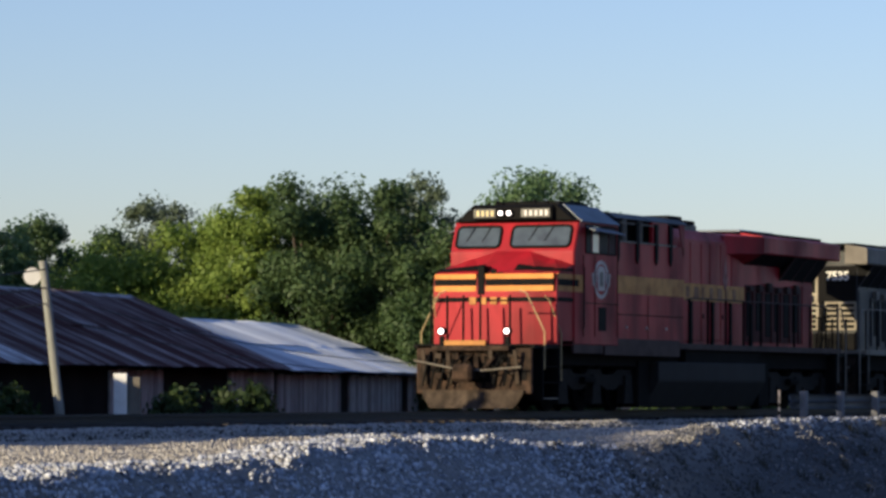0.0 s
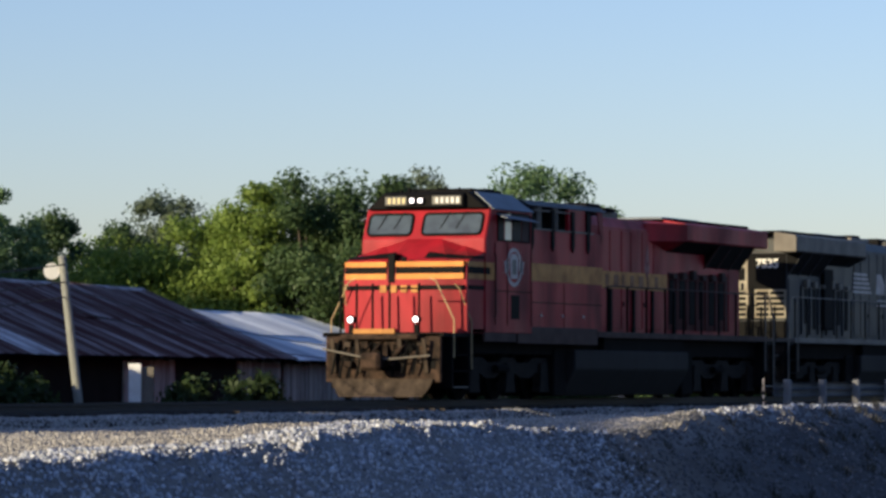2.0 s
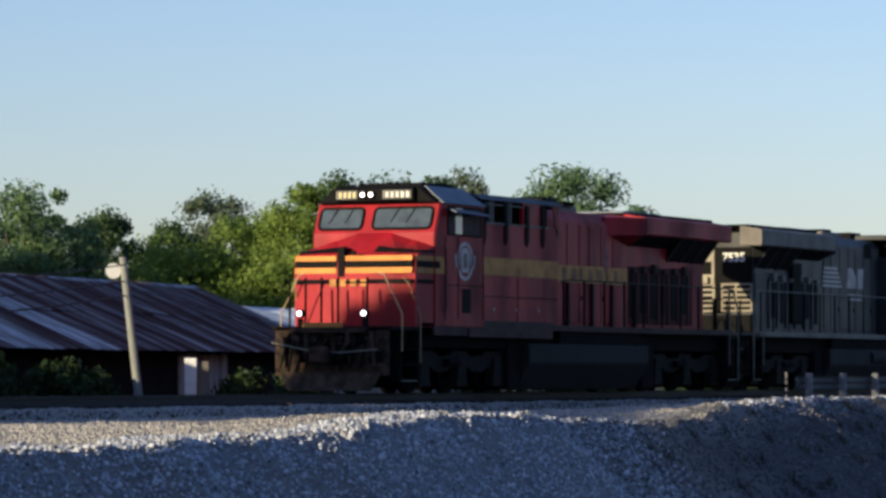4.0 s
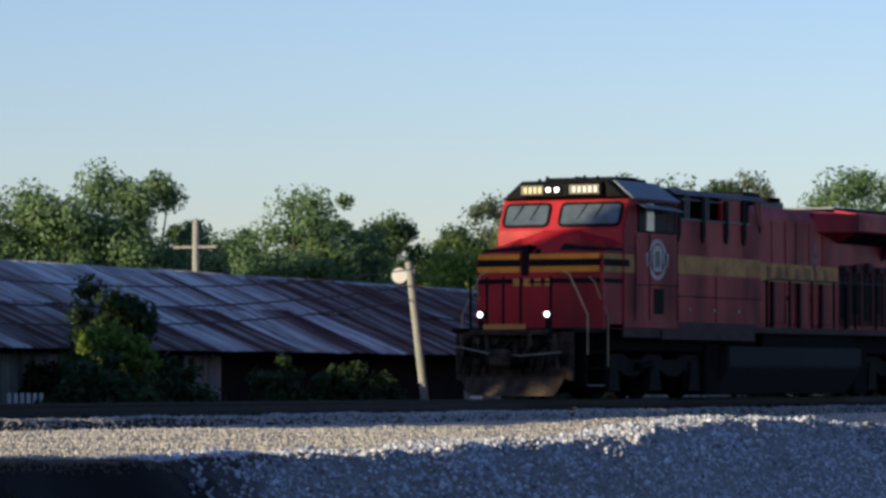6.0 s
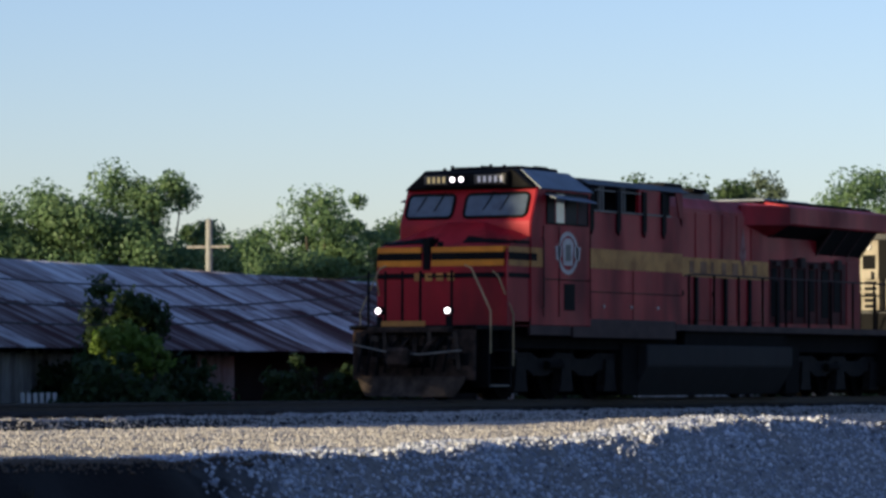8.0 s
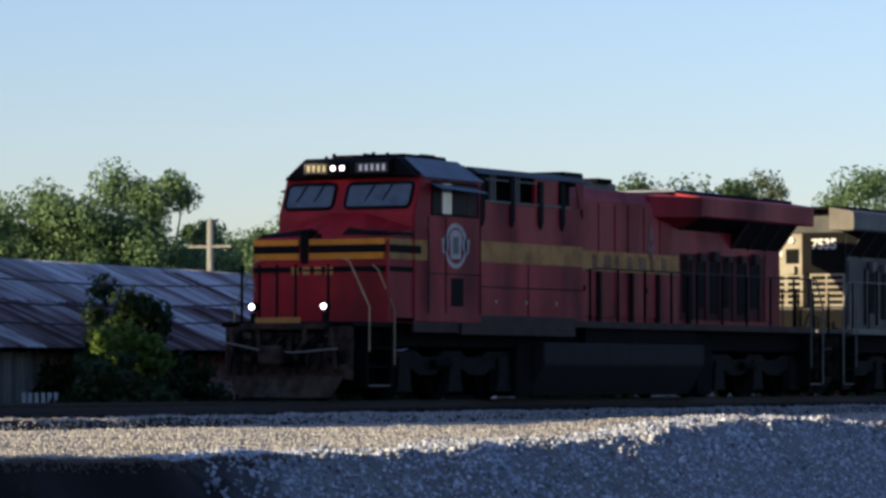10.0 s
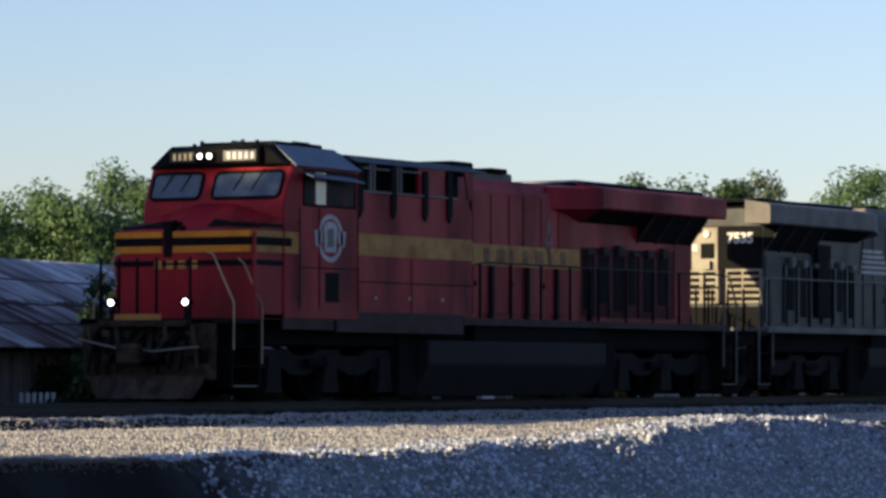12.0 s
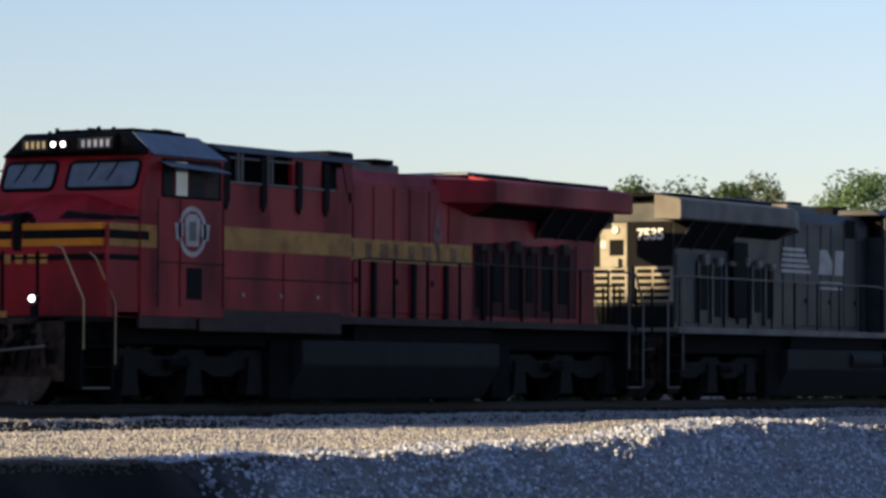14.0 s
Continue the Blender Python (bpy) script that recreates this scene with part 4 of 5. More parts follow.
        for cv, cz, a0 in ((v1 - 0.1, 4.17, 0), (v0 + 0.1, 4.17, 90), (v0 + 0.1, 3.88, 180), (v1 - 0.1, 3.88, 270)):
            outline += [(cv + 0.1 * math.cos(radians(a0 + q * 30)), cz + 0.1 * math.sin(radians(a0 + q * 30))) for q in range(4)]
        bm = bmesh.new()
        front = [bm.verts.new((face_u(z) - 0.022, v, z)) for v, z in outline]
        back = [bm.verts.new((face_u(z) - 0.004, v, z)) for v, z in outline]
        bm.faces.new(front)
        bm.faces.new(back[::-1])
        for q in range(len(front)):
            bm.faces.new((front[q], front[q - 1], back[q - 1], back[q]))
        part("windscreen", bm, GLASS, cab, "windscreen with painted-in sky tone")
        bm = bmesh.new()
        for q in range(len(outline)):
            (va, za), (vb, zb) = outline[q - 1], outline[q]
            rod(bm, (face_u(za) - 0.016, va, za), (face_u(zb) - 0.016, vb, zb), 0.034, 6)
        part("rubber_seal", bm, BLACKP, cab)
        vm = (v0 + v1) / 2
        for q in (-0.3, 0.1):
            bm = bmesh.new()
            tube(bm, [(face_u(4.3) - 0.03, vm + q, 4.32), (face_u(4.1) - 0.035, vm + q + 0.1, 4.1), (face_u(3.94) - 0.03, vm + q + 0.2, 3.92)], 0.012, 5)
            part("wiper", bm, BLACKP, cab)
    # roof of the cab
    px_("cab_roof", ob, BLACKP, [(-1.53, 4.38), (-1.04, 4.78), (1.04, 4.78), (1.53, 4.38)], 'x', 2.30, 4.62, bev=0.03)
    px_("cab_roof_rear", ob, BLACKP, [(-1.5, 4.38), (-1.12, 4.72), (1.12, 4.72), (1.5, 4.38)], 'x', 4.6, 4.9)
    for s in SIDES:
        slab("roof_awning", ob, GREYBLUE, [(2.5, s * 1.6, 4.36), (4.86, s * 1.6, 4.36), (4.66, s * 1.1, 4.765), (2.56, s * 1.1, 4.765)], 0.02 * (1 if s < 0 else -1), "blue-grey sloping roof panel")
        slab("window_awning", ob, GREYBLUE, [(2.75, s * 1.50, 4.30), (4.55, s * 1.50, 4.26), (4.6, s * 1.86, 4.13), (2.7, s * 1.86, 4.17)], 0.02 * (1 if s < 0 else -1), "blue-grey window awning")
    px_("lamp_brow", ob, BLACKP, [(2.18, 4.42), (2.18, 4.70), (2.3, 4.76), (2.6, 4.76), (2.6, 4.42)], 'y', -1.0, 1.0, bev=0.02)
    if red:
        for v0, v1 in ((0.42, 0.97), (-0.95, -0.22)):
            bd = bx("number_board", ob, BOARD, 2.155, 2.2, v0, v1, 4.47, 4.67, bev=0.008, label="black number board with pale figures")
            k = 4 if v1 > 0 else 5
            for q in range(k):
                wv = (v1 - v0) / (k + 0.6)
                bx("figure_bar", bd, FIG_YELLOW if v1 > 0 else FIG_WHITE, 2.148, 2.16, v0 + wv * (q + 0.46), v0 + wv * (q + 0.9), 4.505, 4.63)
        for v in (0.28, 0.07):
            bm = bmesh.new()
            rod(bm, (2.19, v, 4.57), (2.13, v, 4.57), 0.1, 18)
            hl = part("headlight", bm, BLACKP, ob)
            bm = bmesh.new()
            rod(bm, (2.135, v, 4.57), (2.118, v, 4.57), 0.05, 18)
            part("lens", bm, LAMP, hl, "glowing lamp lens")
    # roof gear
    for u, v in ((2.5, -0.75), (2.55, -0.4), (2.6, 0.1), (2.7, 0.6), (3.0, 0.75), (3.1, 0.5), (2.9, 0.9)):
        bm = bmesh.new()
        rod(bm, (u, v, 4.77), (u, v, 4.84 + 0.06 * ((u * 7) % 1)), 0.05, 8, 0.035)
        part("antenna", bm, BLACKP, ob)
    bm = bmesh.new()
    tube(bm, [(3.5, -0.9, 4.76), (3.5, -0.9, 4.88), (4.1, -0.9, 4.88), (4.1, -0.9, 4.76)], 0.015)
    part("roof_grab_rail", bm, BLACKP, ob)
    bm = bmesh.new()
    tube(bm, [(2.5, -0.2, 4.76), (2.5, -0.2, 4.86), (2.9, -0.2, 4.86), (2.9, -0.2, 4.76)], 0.015)
    part("roof_grab_rail", bm, BLACKP, ob)
    bx("air_conditioner", ob, BLACKP, 2.85, 4.55, -0.93, 0.75, 4.77, 4.87, bev=0.03)
    # cab sides
    for s in SIDES:
        gl = ring("side_window_frame", cab, BLACKP, 2.86, 4.66, W, 3.68, 4.28, 0.04, 0.02, s)
        for u0, u1, m, lb in ((2.86, 3.2, PANE, "dark side glass"), (3.26, 3.62, GLASS2, "side glass with its brightness painted in"), (3.66, 4.2, PANE, "dark side glass"), (4.24, 4.66, SILL, "dusty brown panel")):
            bx("side_pane", cab, m, u0, u1, *sorted((s * (W - 0.01), s * (W + 0.008))), 3.68, 4.28, label=lb)
        if red:
            bx("step_hatch", cab, BLACKP, 3.61, 4.11, *sorted((s * (W - 0.01), s * (W + 0.006))), 1.86, 2.42, bev=0.004, label="black recessed hatch")
            # round emblem
            bm = bmesh.new()
            ou, nr = [], 40
            for r in (0.45, 0.36):
                ou.append([(3.79 + r * 1.02 * math.cos(2 * math.pi * k / nr), 3.06 + r * math.sin(2 * math.pi * k / nr)) for k in range(nr)])
            ya, yb = s * (W + 0.001), s * (W + 0.007)
            g = [[bm.verts.new((p[0], y, p[1])) for p in o] for y in (ya, yb) for o in ou]
            for k in range(nr):
                j = (k + 1) % nr
                bm.faces.new((g[2][k], g[2][j], g[3][j], g[3][k]))
                bm.faces.new((g[0][k], g[0][j], g[2][j], g[2][k]))
                bm.faces.new((g[1][k], g[1][j], g[3][j], g[3][k]))
            em = part("emblem_ring", bm, EMBLEM, cab, "faded pale round emblem")
            bm = bmesh.new()
            prism(bm, [(3.59, 2.80), (3.99, 2.80), (4.04, 3.28), (3.92, 3.37), (3.66, 3.37), (3.54, 3.28)], 'y', *sorted((ya, yb)))
            prism(bm, [(3.22, 3.2), (3.28, 2.9), (3.5, 2.98), (3.5, 3.2)], 'y', *sorted((ya, yb)))
            prism(bm, [(4.08, 2.98), (4.3, 2.9), (4.36, 3.2), (4.08, 3.2)], 'y', *sorted((ya, yb)))
            part("emblem_core", bm, EMBLEM, em)
            bx("emblem_mark", em, GREYTAN, 3.68, 3.9, *sorted((s * (W + 0.008), s * (W + 0.011))), 2.9, 3.24)
        bm = bmesh.new()
        y = s * (W + 0.004)
        for u0, z0, u1, z1 in ((2.70, 1.72, 2.70, 3.6), (3.4, 1.72, 3.4, 3.6), (2.7, 2.5, 4.86, 2.5), (4.8, 1.72, 4.8, 4.3)):
            rod(bm, (u0, y, z0), (u1, y, z1), 0.012, 4)
        part("panel_seam", bm, BLACKP if not red else RUSTY, cab)
    # equipment hood behind the cab
    A = 1.47
    bx("aux_hood", ob, P, 4.86, 9.45, -A, A, 1.52, 4.02, bev=0.025)
    px_("aux_core", ob, BLACKP, [(-0.9, 4.0), (-0.9, 4.6), (0.9, 4.6), (0.9, 4.0)], 'x', 4.9, 9.6)
    px_("aux_roof", ob, BLACK2, [(-1.5, 4.55), (-1.25, 4.70), (1.25, 4.70), (1.5, 4.55)], 'x', 4.86, 9.75, bev=0.02)
    for s in SIDES:
        for u in (4.92, 6.18, 7.42, 8.38):
            px_("grille_fin", ob, BLACKP, [(u, 4.5), (u + 0.2, 4.5), (u + 0.2, 3.66), (u + 0.1, 3.5), (u, 3.6)], 'y', *sorted((s * (A - 0.02), s * (A + 0.035))), bev=0.01)
        for u in (5.42, 5.56, 6.44, 6.58):
            bx("grille_post", ob, GREYTAN, u, u + 0.05, *sorted((s * (A - 0.06), s * A)), 4.0, 4.56)
        bx("grille_bar", ob, GREYTAN, 5.0, 8.8, *sorted((s * (A + 0.0), s * (A + 0.03))), 3.99, 4.03)
        bx("grille_bar", ob, GREYTAN, 5.0, 7.4, *sorted((s * (A - 0.03), s * (A + 0.0))), 4.44, 4.47)
        bx("upper_panel", ob, P, 7.3, 8.36, *sorted((s * (A - 0.1), s * (A - 0.01))), 4.0, 4.56, bev=0.01)
        bx("intake_shadow_box", ob, BLACKP, 8.35, 9.2, *sorted((s * (A - 0.35), s * (A - 0.2))), 3.95, 4.56)
        slab("corner_brace", ob, P, [(9.1, s * A, 4.56), (9.45, s * A, 4.56), (9.5, s * A, 3.8), (9.35, s * A, 3.8)], 0.03)
        if red:
            bx("gold_band", ob, GOLD, 4.95, 9.43, *sorted((s * (A - 0.01), s * (A + 0.006))), 2.78, 3.2, label="faded gold band")
        for u in (5.6, 6.9, 8.2):
            bm = bmesh.new()
            rod(bm, (u, s * A, 1.98), (u, s * (A + 0.02), 1.98), 0.035, 10)
            part("fastener", bm, EMBLEM, ob)
        bm = bmesh.new()
        rod(bm, (4.9, s * (A + 0.003), 2.28), (9.4, s * (A + 0.003), 2.28), 0.012, 4)
        rod(bm, (7.0, s * (A + 0.003), 1.7), (7.0, s * (A + 0.003), 2.75), 0.01, 4)
        part("panel_seam", bm, RUSTY if red else BLACKP, ob)
    bx("roof_fan_box", ob, BLACKP, 9.0, 9.9, -1.25, 0.3, 4.5, 4.79, bev=0.04)
    # engine hood
    H = 1.02
    px_("engine_hood", ob, P, [(-H, 1.52), (-H, 4.28), (-0.86, 4.52), (0.86, 4.52), (H, 4.28), (H, 1.52)], 'x', 9.45, 20.38, bev=0.02)
    bx("exhaust_duct", ob, GREYTAN, 11.3, 13.0, -0.45, 0.45, 4.5, 4.72, bev=0.04)
    bx("stack_lid", ob, UNDER, 11.9, 12.6, -0.55, 0.35, 4.7, 4.8, bev=0.02)
    for s in SIDES:
        u = 9.6
        k = 0
        while u < 14.4:
            wd = 0.78 if k % 3 else 0.62
            bx("hood_door", ob, P, u, u + wd - 0.05, *sorted((s * (H - 0.01), s * (H + 0.022))), 1.75, 4.2, bev=0.01)
            if k % 2:
                bx("door_latch", ob, BLACKP, u + 0.06, u + 0.14, *sorted((s * (H + 0.02), s * (H + 0.045))), 2.3, 2.42, bev=0.01)
            u += wd
            k += 1
        if red:
            bx("gold_band", ob, GOLD, 9.5, 14.9, *sorted((s * (H + 0.018), s * (H + 0.027))), 2.74, 3.17, label="faded gold band")
            for q in range(8):
                bx("faded_letter_bar", ob, FADED, 10.1 + q * 0.56, 10.24 + q * 0.56 + 0.09 * (q * 7 % 3), *sorted((s * (H + 0.025), s * (H + 0.032))), 2.82, 3.09)
            slab("pale_streak", ob, STREAK, [(13.3, s * (H + 0.028), 3.3), (13.48, s * (H + 0.028), 2.98), (13.66, s * (H + 0.028), 3.3), (13.5, s * (H + 0.028), 3.95)], 0.004, label="worn pale flame-shaped marking")
        if red:
            # dark brown plate over the hood side below the radiator wing
            bx("brown_backing_panel", ob, BAYM, 15.02, 19.45, *sorted((s * (H - 0.01), s * (H + 0.012))), 1.75, 3.24)
        u = 15.1
        for q in range(6):
            bx("engine_door", ob, BLACKP, u, u + (0.4 if q % 3 else 0.28), *sorted((s * (H - 0.01), s * (H + 0.03))), 1.9 + 0.15 * (q % 2), 3.05, bev=0.012)
            bx("door_frame", ob, BAYM if red else BLACK2, u + 0.42, u + 0.55, *sorted((s * (H - 0.01), s * (H + 0.05))), 1.75, 3.15, bev=0.01)
            bx("pipe_box", ob, SILL if red else GREYTAN, u + 0.05, u + 0.3, *sorted((s * H, s * (H + 0.12))), 3.08, 3.2 + 0.06 * (q % 3), bev=0.015)
            u += 0.72
        bx("end_door", ob, P, 19.5, 20.3, *sorted((s * (H - 0.01), s * (H + 0.02))), 1.75, 3.3, bev=0.01)
        # radiator wing: flared box with dark screens below
        rad_m = P if red else GREYTAN
        px_("radiator_wing", ob, rad_m, [(s * 0.9, 4.05), (s * 1.52, 4.03), (s * 1.56, 4.06), (s * 1.56, 4.46), (s * 1.5, 4.5), (s * 0.9, 4.6)], 'x', 15.0, 21.15, bev=0.012)
        slab("wing_flare", ob, P, [(13.5, s * 1.02, 4.0), (15.0, s * 1.56, 4.04), (15.0, s * 1.54, 4.48), (13.5, s * 0.98, 4.46)], 0.04 * s)
        slab("flare_soffit", ob, P, [(13.5, s * 1.0, 4.0), (15.0, s * 1.0, 3.75), (15.0, s * 1.55, 4.04), (13.55, s * 1.02, 4.0)], 0.03 * s)
        slab("flare_top", ob, P, [(13.5, s * 0.9, 4.47), (13.5, s * 0.6, 4.52), (15.0, s * 0.6, 4.58), (15.0, s * 1.52, 4.47)], 0.03 * -s)
        px_("radiator_screen", ob, BLACKP, [(s * 1.0, 3.75), (s * 1.48, 4.035), (s * 0.9, 4.035)], 'x', 14.9, 17.7)
        px_("radiator_screen", ob, BLACKP, [(s * 1.0, 3.40), (s * 1.48, 4.035), (s * 0.9, 4.035)], 'x', 17.7, 20.36)
        for u in (17.7, 18.6, 19.5, 20.32):
            px_("screen_rib", ob, SILL if red else BLACK2, [(s * 1.0, 3.36), (s * 1.5, 4.03), (s * 1.46, 4.05), (s * 0.96, 3.40)], 'x', u - 0.03, u + 0.03)
        if not red:
            bx("equipment_locker", ob, BLACKP, 16.7, 17.5, *sorted((s * H, s * (H + 0.12))), 1.9, 3.65, bev=0.02)
    bx("radiator_roof", ob, BLACKP, 15.3, 20.9, -1.1, 1.1, 4.56, 4.64, bev=0.02)
    bx("radiator_hatch", ob, GREYBLUE, 15.0, 17.6, -0.9, 0.9, 4.62, 4.68, bev=0.02)
    # rear end of the hood
    E = 20.38
    bx("end_panel", ob, BLACKP, E, E + 0.03, -1.0, 0.98 if red else 0.98, 3.02, 4.02, bev=0.01)
    # cream only where sun fell on the end; panel below painted black
    end = bx("end_louvre_panel", ob, SILL if red else CREAM, E, E + 0.05, -1.0, 1.0, 2.2, 3.0, bev=0.01)
    bx("end_strip", ob, SILL if red else CREAM, E + 0.03, E + 0.05, -0.82, -0.14, 3.0, 4.0, bev=0.008)
    # flat black plate paints the dark of an opening
    bx("end_opening_dark", ob, BLACKP, E + 0.05, E + 0.06, -0.58, -0.22, 3.26, 3.62, bev=0.004)
    bx("end_plate_mark", ob, WHITEP, E + 0.05, E + 0.06, -0.8, -0.68, 3.44, 3.6)
    bx("end_gap", ob, BLACKP, E + 0.05, E + 0.12, -0.1, 0.04, 2.2, 3.02, bev=0.01)
    bx("end_lower_panel", ob, BLACKP, E, E + 0.03, -1.0, 1.0, 1.62, 2.12)
    for v0, v1 in ((-0.95, -0.62), (-0.52, -0.2), (0.12, 0.48), (0.54, 0.94)):
        for q in range(5):
            bx("louvre", end, BLACKP, E + 0.045, E + 0.07, v0, v1, 2.26 + q * 0.15, 2.345 + q * 0.15)
    bx("end_ladder_plate", ob, SILL if red else CREAM, E + 0.05, E + 0.16, -0.5, -0.3, 3.0, 3.2, bev=0.01)
    bm = bmesh.new()
    rod(bm, (E + 0.03, -0.42, 3.84), (E + 0.1, -0.42, 3.84), 0.085, 14)
    part("rear_lamp", bm, WHITEP, ob)
    # tank
    bm = bmesh.new()
    prism(bm, [(-1.5, 0.72), (-1.5, 1.18), (1.5, 1.18), (1.5, 0.72), (1.12, 0.07), (-1.12, 0.07)], 'x', 7.63, 15.28, bev=0.03)
    part("fuel_tank", bm, TANKM, ob)
    for s in SIDES:
        if not red:
            for u0, u1 in ((7.7, 9.6), (9.8, 11.6)):
                bm = bmesh.new()
                rod(bm, (u0, s * 1.35, 0.95), (u1, s * 1.35, 0.95), 0.24, 18)
                part("air_reservoir", bm, TANKM, ob)
        # dark boxes added to close gaps that showed light under the frame
        for u0, u1, z0 in ((6.8, 7.6, 0.07), (15.3, 16.1, 0.07)):
            bx("gap_filler_box", ob, UNDER, u0, u1, *sorted((s * 0.55, s * 1.3)), z0, 1.2, bev=0.03)
        bx("tank_bracket", ob, UNDER, 9.6, 15.0, *sorted((s * 1.1, s * 1.45)), 1.18, 1.5)
    truck(ob, AXLES[:3])
    truck(ob, AXLES[3:])
    # walkway railings
    for s in SIDES:
        y = s * 1.5
        posts = (9.7, 11.0, 12.3, 13.6, 14.9, 16.2, 17.5, 18.8, 20.1, 21.1)
        for u in posts:
            bm = bmesh.new()
            rod(bm, (u, y, 1.6), (u, y, 2.76), 0.024 if not red else 0.03, 8)
            part("handrail_post", bm, BLACKP, ob)
        bm = bmesh.new()
        tube(bm, [(9.5, y, 2.72), (10.0, y, 2.77), (21.1, y, 2.77)], 0.02)
        part("handrail", bm, SILL if red else GREYTAN, ob)
        if red:
            for u in (9.8, 10.9, 12.45, 13.75, 15.3):
                bx("door_post", ob, BLACKP, u, u + 0.16, *sorted((s * 1.02, s * 1.09)), 1.62, 2.74, bev=0.02)
    # steps, corner rails and ends
    pale = YRAIL if red else GREYTAN
    for end_u, d in ((0.0, 1), (21.75, -1)):
        for s in SIDES:
            for q in range(3):
                u0, u1 = sorted((end_u + d * 0.55, end_u + d * 1.35))
                if d < 0:
                    u0, u1 = 21.05, 21.7
                bx("step", ob, GREYTAN if q == 0 else UNDER, u0, u1, *sorted((s * 1.18, s * 1.5)), 0.28 + q * 0.36, 0.31 + q * 0.36)
            a, b = (0.5, 1.42) if d > 0 else (21.72, 21.0)
            bx("step_back", ob, BLACKP, *sorted((a, b)), *sorted((s * 1.1, s * 1.13)), 0.26, 1.42, bev=0.004)
            bx("step_cheek", ob, BLACKP, a - 0.02, a + 0.02, *sorted((s * 1.12, s * 1.5)), 0.26, 1.45)
            bx("step_cheek", ob, BLACKP, b - 0.02, b + 0.02, *sorted((s * 1.12, s * 1.5)), 0.26, 1.45)
            bm = bmesh.new()
            if d > 0:
                tube(bm, [(a, s * 1.53, 0.95), (a, s * 1.53, 1.8), (0.5, s * 1.08, 2.68), (0.5, s * 0.92, 2.74)], 0.016)
            else:
                tube(bm, [(a, s * 1.53, 0.3), (a, s * 1.53, 2.1), (21.4, s * 1.5, 2.75), (21.1, s * 1.5, 2.75)], 0.022)
            part("corner_handrail", bm, pale if d > 0 else GREYTAN, ob, "pale corner handrail")
            bm = bmesh.new()
            if d > 0:
                tube(bm, [(b, s * 1.55, 0.7), (b, s * 1.55, 1.75), (0.98, s * 1.44, 2.52), (0.9, s * 1.36, 2.62)], 0.016)
            else:
                tube(bm, [(b, s * 1.55, 0.7), (b, s * 1.55, 2.75)], 0.02)
            part("corner_handrail", bm, pale if d > 0 else GREYTAN, ob, "pale corner handrail")
        # end plate, plow, coupler, hoses
        e = end_u
        o = -d
        ep = bx("end_plate", ob, RUSTY, *sorted((e, e + d * 0.12)), -1.42, 1.42, 0.4, 1.5, bev=0.02)
        # black blocks on the plate paint the dark inside its holes
        for v0, v1, z0, z1 in ((-1.3, -0.95, 0.7, 0.95), (-0.42, 0.42, 0.66, 1.1), (0.7, 0.95, 0.72, 0.98), (-0.9, -0.62, 1.05, 1.3), (1.0, 1.3, 0.9, 1.25)):
            bx("dark_hole_block", ep, BLACKP, *sorted((e + o * 0.012, e + d * 0.02)), v0, v1, z0, z1, bev=0.005)
        for v in (-1.15, -0.55, 0.5, 1.12):
            slab("brace", ep, PLOWM, [(e + o * 0.03, v, 0.62), (e + o * 0.03, v + 0.09, 0.62), (e + o * 0.2, v + 0.09, 1.38), (e + o * 0.2, v, 1.38)], 0.03 * o)
        bx("anticlimber", ob, RUSTY, *sorted((e + o * 0.22, e)), -0.95, 0.95, 1.36, 1.48, bev=0.02)
        bm = bmesh.new()
        # hollow blade: upright rings from rail to deck, narrowing and leaning forward at the foot
        prof = ((0.07, 0.52, 1.02), (0.16, 0.42, 1.10), (0.28, 0.33, 1.18), (0.4, 0.28, 1.24), (0.48, 0.28, 1.26))
        vs = (-1.0, -0.75, -0.5, -0.25, 0.0, 0.25, 0.5, 0.75, 1.0)
        g = [[bm.verts.new((e + o * (a * (1 - 0.75 * abs(k)) + 0.02 * q), k * w, z)) for k in vs] for z, a, w in prof for q in (0,)]
        g2 = [[bm.verts.new((v.co.x - o * 0.04, v.co.y, v.co.z)) for v in r] for r in g]
        for gg in (g, g2):
            for a in range(len(gg) - 1):
                for k in range(len(vs) - 1):
                    bm.faces.new((gg[a][k], gg[a][k + 1], gg[a + 1][k + 1], gg[a + 1][k]))
        for a in (0, len(g) - 1):
            for k in range(len(vs) - 1):
                bm.faces.new((g[a][k], g[a][k + 1], g2[a][k + 1], g2[a][k]))
        for k in (0, len(vs) - 1):
            for a in range(len(g) - 1):
                bm.faces.new((g[a][k], g[a + 1][k], g2[a + 1][k], g2[a][k]))
        part("plow", bm, PLOWM, ob, "worn tan steel plow blade")
        bm = bmesh.new()
        box(bm, *sorted((e + o * 0.55, e)), -0.16, 0.16, 0.72, 1.0, bev=0.03)
        box(bm, *sorted((e + o * 0.72, e + o * 0.45)), -0.24, 0.24, 0.66, 1.06, bev=0.07)
        part("coupler", bm, RUSTY, ob)
        for v in (-0.95, -0.7, -0.45, 0.42, 0.62, 0.85, 1.05):
            bm = bmesh.new()
            zb = 0.5 + 0.12 * ((v * 13) % 1)
            tube(bm, [(e + o * 0.02, v, 1.34), (e + o * 0.14, v, 1.2), (e + o * 0.2, v + 0.06, 0.85), (e + o * 0.16, v + 0.14, zb)], 0.028, 7)
            part("air_hose", bm, BLACKP, ob)
        bm = bmesh.new()
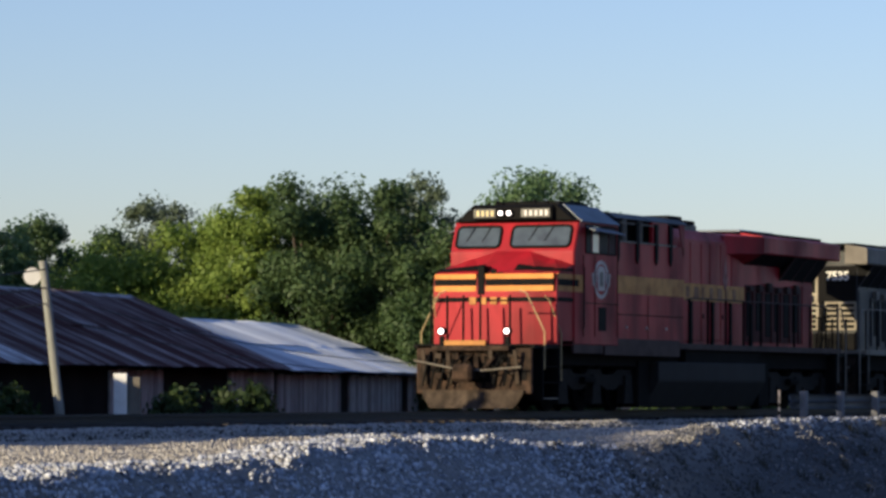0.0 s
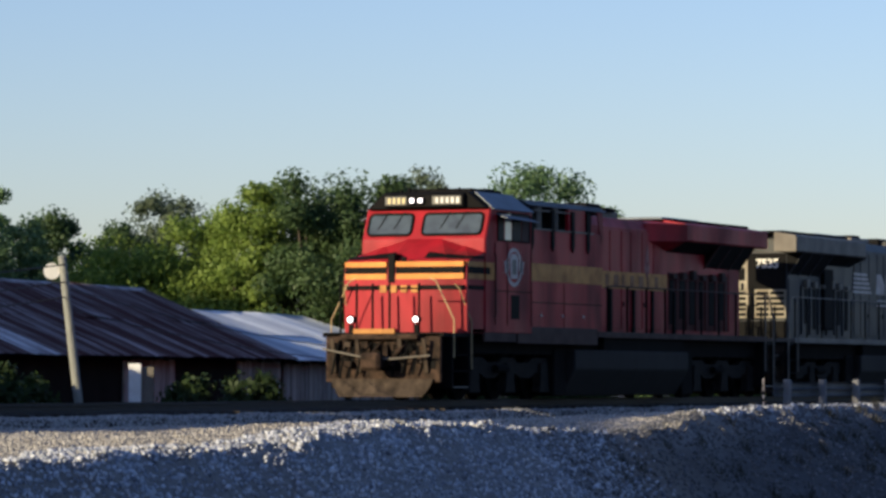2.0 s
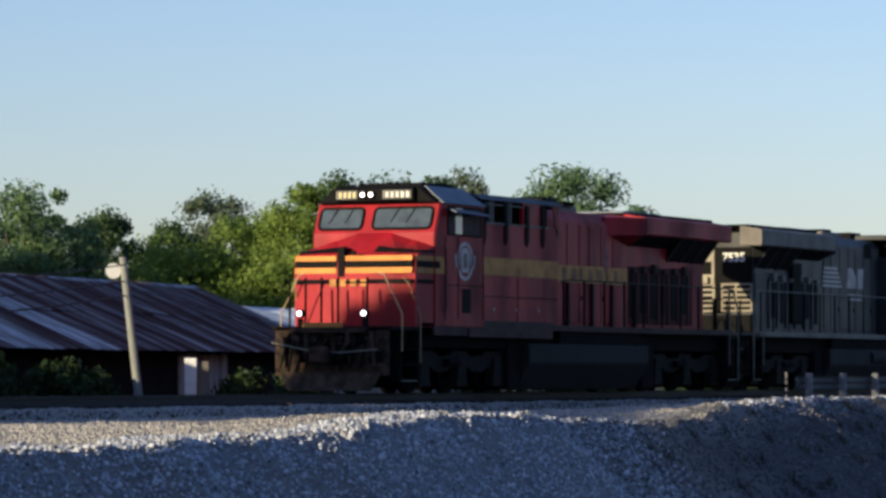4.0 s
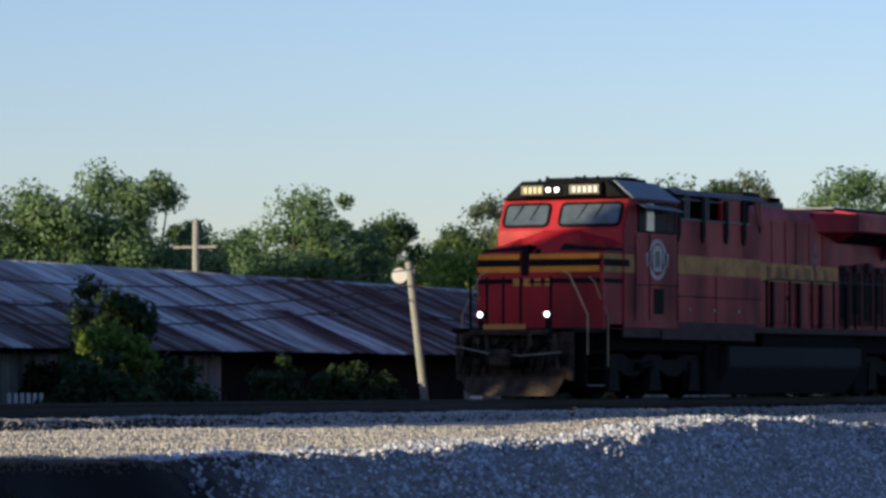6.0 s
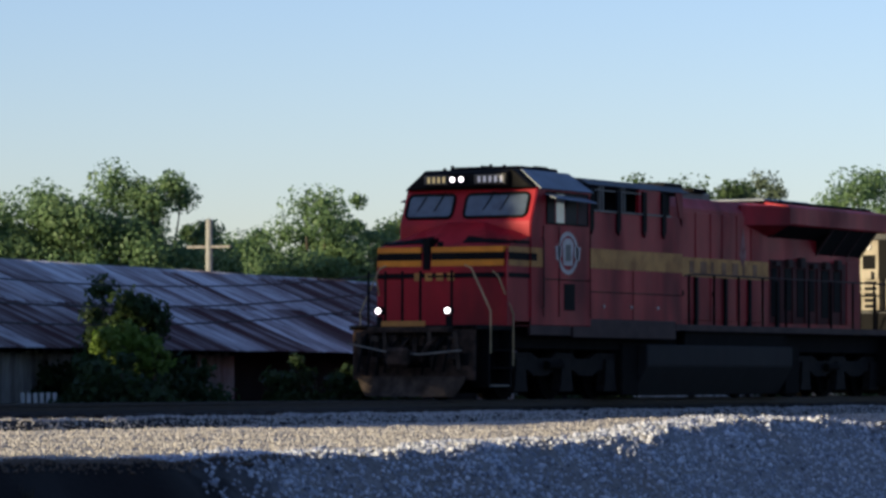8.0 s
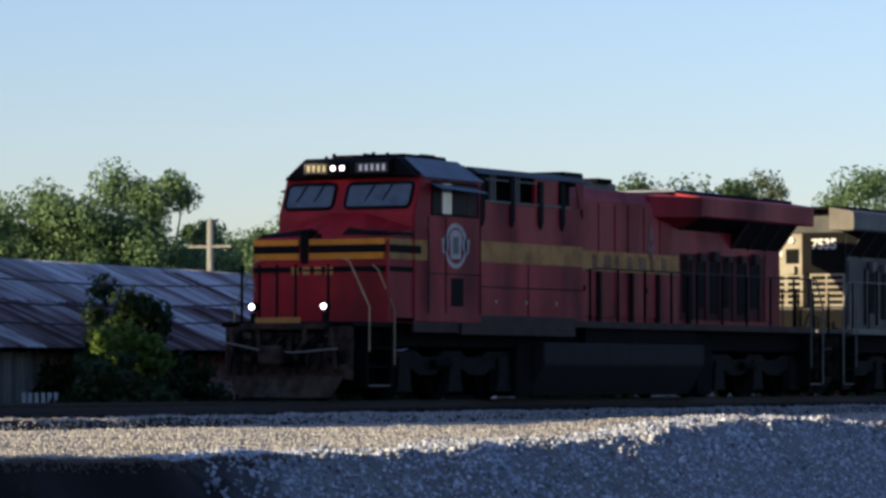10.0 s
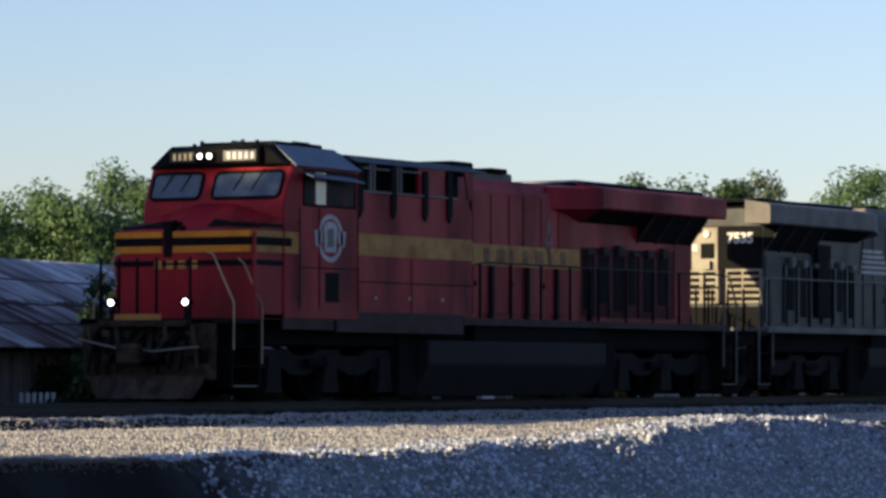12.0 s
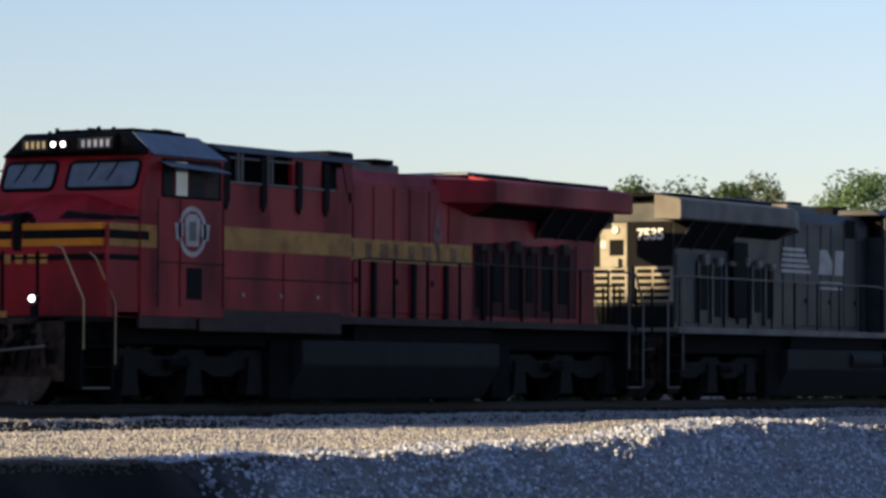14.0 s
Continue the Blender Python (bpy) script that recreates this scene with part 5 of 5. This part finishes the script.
        tube(bm, [(e + o * 0.3, -1.3, 1.0), (e + o * 0.42, -0.4, 0.92), (e + o * 0.42, 0.4, 0.98), (e + o * 0.3, 1.35, 1.15)], 0.02)
        part("uncoupling_lever", bm, GREYTAN, ob)
        rg = random.Random(5 + int(e))
        for q in range(26):
            v, z = rg.uniform(-1.35, 1.3), rg.uniform(0.66, 1.34)
            w, hh, dp = rg.uniform(0.05, 0.2), rg.uniform(0.04, 0.16), rg.uniform(0.05, 0.2)
            bx("fitting", ep, rg.choice((RUSTY, UNDER, PLOWM, BLACKP)), *sorted((e + o * dp, e)), v, v + w, z, z + hh, bev=0.012)
        for q in range(7):
            v = rg.uniform(-1.2, 1.0)
            bm = bmesh.new()
            tube(bm, [(e + o * 0.05, v, 1.3), (e + o * 0.24, v + 0.1, 1.1), (e + o * 0.3, v + 0.22, 0.8 + rg.uniform(-0.1, 0.1)), (e + o * 0.2, v + 0.42, 0.9), (e + o * 0.05, v + 0.5, 1.25)], 0.024, 7)
            part("cable_loop", bm, rg.choice((BLACKP, UNDER, RUSTY)), ep)
        for v in (-0.62, 0.25, 0.75, 1.1):
            bx("hose_bracket", ob, RUSTY, *sorted((e + o * 0.1, e)), v, v + 0.16, 1.0, 1.28, bev=0.02)
        for v in (1.1, 0.7, 0.3, -0.12, -0.85):
            bm = bmesh.new()
            rod(bm, (e + d * 0.1, v, 1.5), (e + d * 0.1, v, 2.62 if d > 0 else 2.5), 0.028, 8)
            part("end_rail_post", bm, BLACKP, ob)
        bm = bmesh.new()
        tube(bm, [(e + d * 0.1, -1.1, 2.5), (e + d * 0.1, -0.3, 2.5)], 0.02)
        part("end_rail", bm, BLACKP, ob)
    bx("deck_edge", ob, GOLD if red else GREYTAN, -0.03, 0.0, -0.3, 0.72, 1.49, 1.6, bev=0.006, label="yellow deck edge plate" if red else "grey deck edge plate")
    for v in (-0.81, 0.81):
        bm = bmesh.new()
        rod(bm, (0.12, v, 1.81), (0.0, v, 1.81), 0.092, 20)
        box(bm, 0.02, 0.1, v - 0.05, v + 0.05, 1.5, 1.7)
        dl = part("ditch_light", bm, BLACKP, ob)
        bm = bmesh.new()
        rod(bm, (0.005, v, 1.81), (-0.015, v, 1.81), 0.06, 20)
        part("lens", bm, LAMP if red else GLASS, dl, "glowing lamp lens" if red else "dark lamp lens")
    if not red:
        # running number and pale markings
        writing("7535", 0.34, Matrix.Translation((E + 0.036, 0.44, 3.62)) @ Euler((radians(90), 0, radians(90))).to_matrix().to_4x4(), WHITEP, ob, "white running number 7535 on black panel")
        for s in SIDES:
            yy = sorted((s * (H + 0.024), s * (H + 0.03)))
            for q in range(5):
                bx("marking_bar", ob, EMBLEM, 12.95 + 0.1 * q, 14.7 - 0.03 * q, *yy, 3.02 + 0.13 * q, 3.10 + 0.13 * q)
            px_("marking_shape", ob, EMBLEM, [(11.72, 3.02), (12.5, 3.02), (12.42, 3.62), (12.0, 3.62), (11.66, 3.3)], 'y', *yy)
            px_("marking_shape", ob, EMBLEM, [(11.05, 3.02), (11.55, 3.02), (11.5, 3.62), (11.0, 3.62)], 'y', *yy)
            for q in range(2):
                bx("marking_bar", ob, EMBLEM, 11.1, 12.4, *yy, 2.66 + 0.13 * q, 2.72 + 0.13 * q)
            bx("hood_vent", ob, BLACKP, 10.3, 10.9, *sorted((s * (H + 0.02), s * (H + 0.03))), 3.95, 4.4, bev=0.01)
    return ob


loco_red = locomotive("locomotive", "red diesel locomotive with yellow and black nose stripes", True)
loco_black = locomotive("locomotive", "weathered black diesel locomotive running long hood first", False)
loco_third = copy_thing(loco_black, Matrix.Identity(4))


# ---- movement ----
def place_at(t):
    return float(np.interp(t, [a for a, _ in S_ROWS], [b for _, b in S_ROWS]))


def motions():
    for ob, off, turn in ((loco_red, 0.0, 0), (loco_black, 44.66, 180), (loco_third, 45.9, 0)):
        walk(ob, [(t, pose(s + off, TRACK_Y, 0, 0, 0, turn)) for t, s in S_ROWS])
        for w in ob.children:
            if w.name.startswith("wheelset"):
                x = w.location.x
                rows = []
                for k in range(71):
                    t = k * 0.2
                    roll = (87.16 - place_at(t)) / 0.53 * (-1 if turn == 0 else 1)
                    rows.append((t, Matrix.Translation((x, 0, 0.53)) @ Euler((0, roll, 0)).to_matrix().to_4x4()))
                walk(w, rows)


motions()
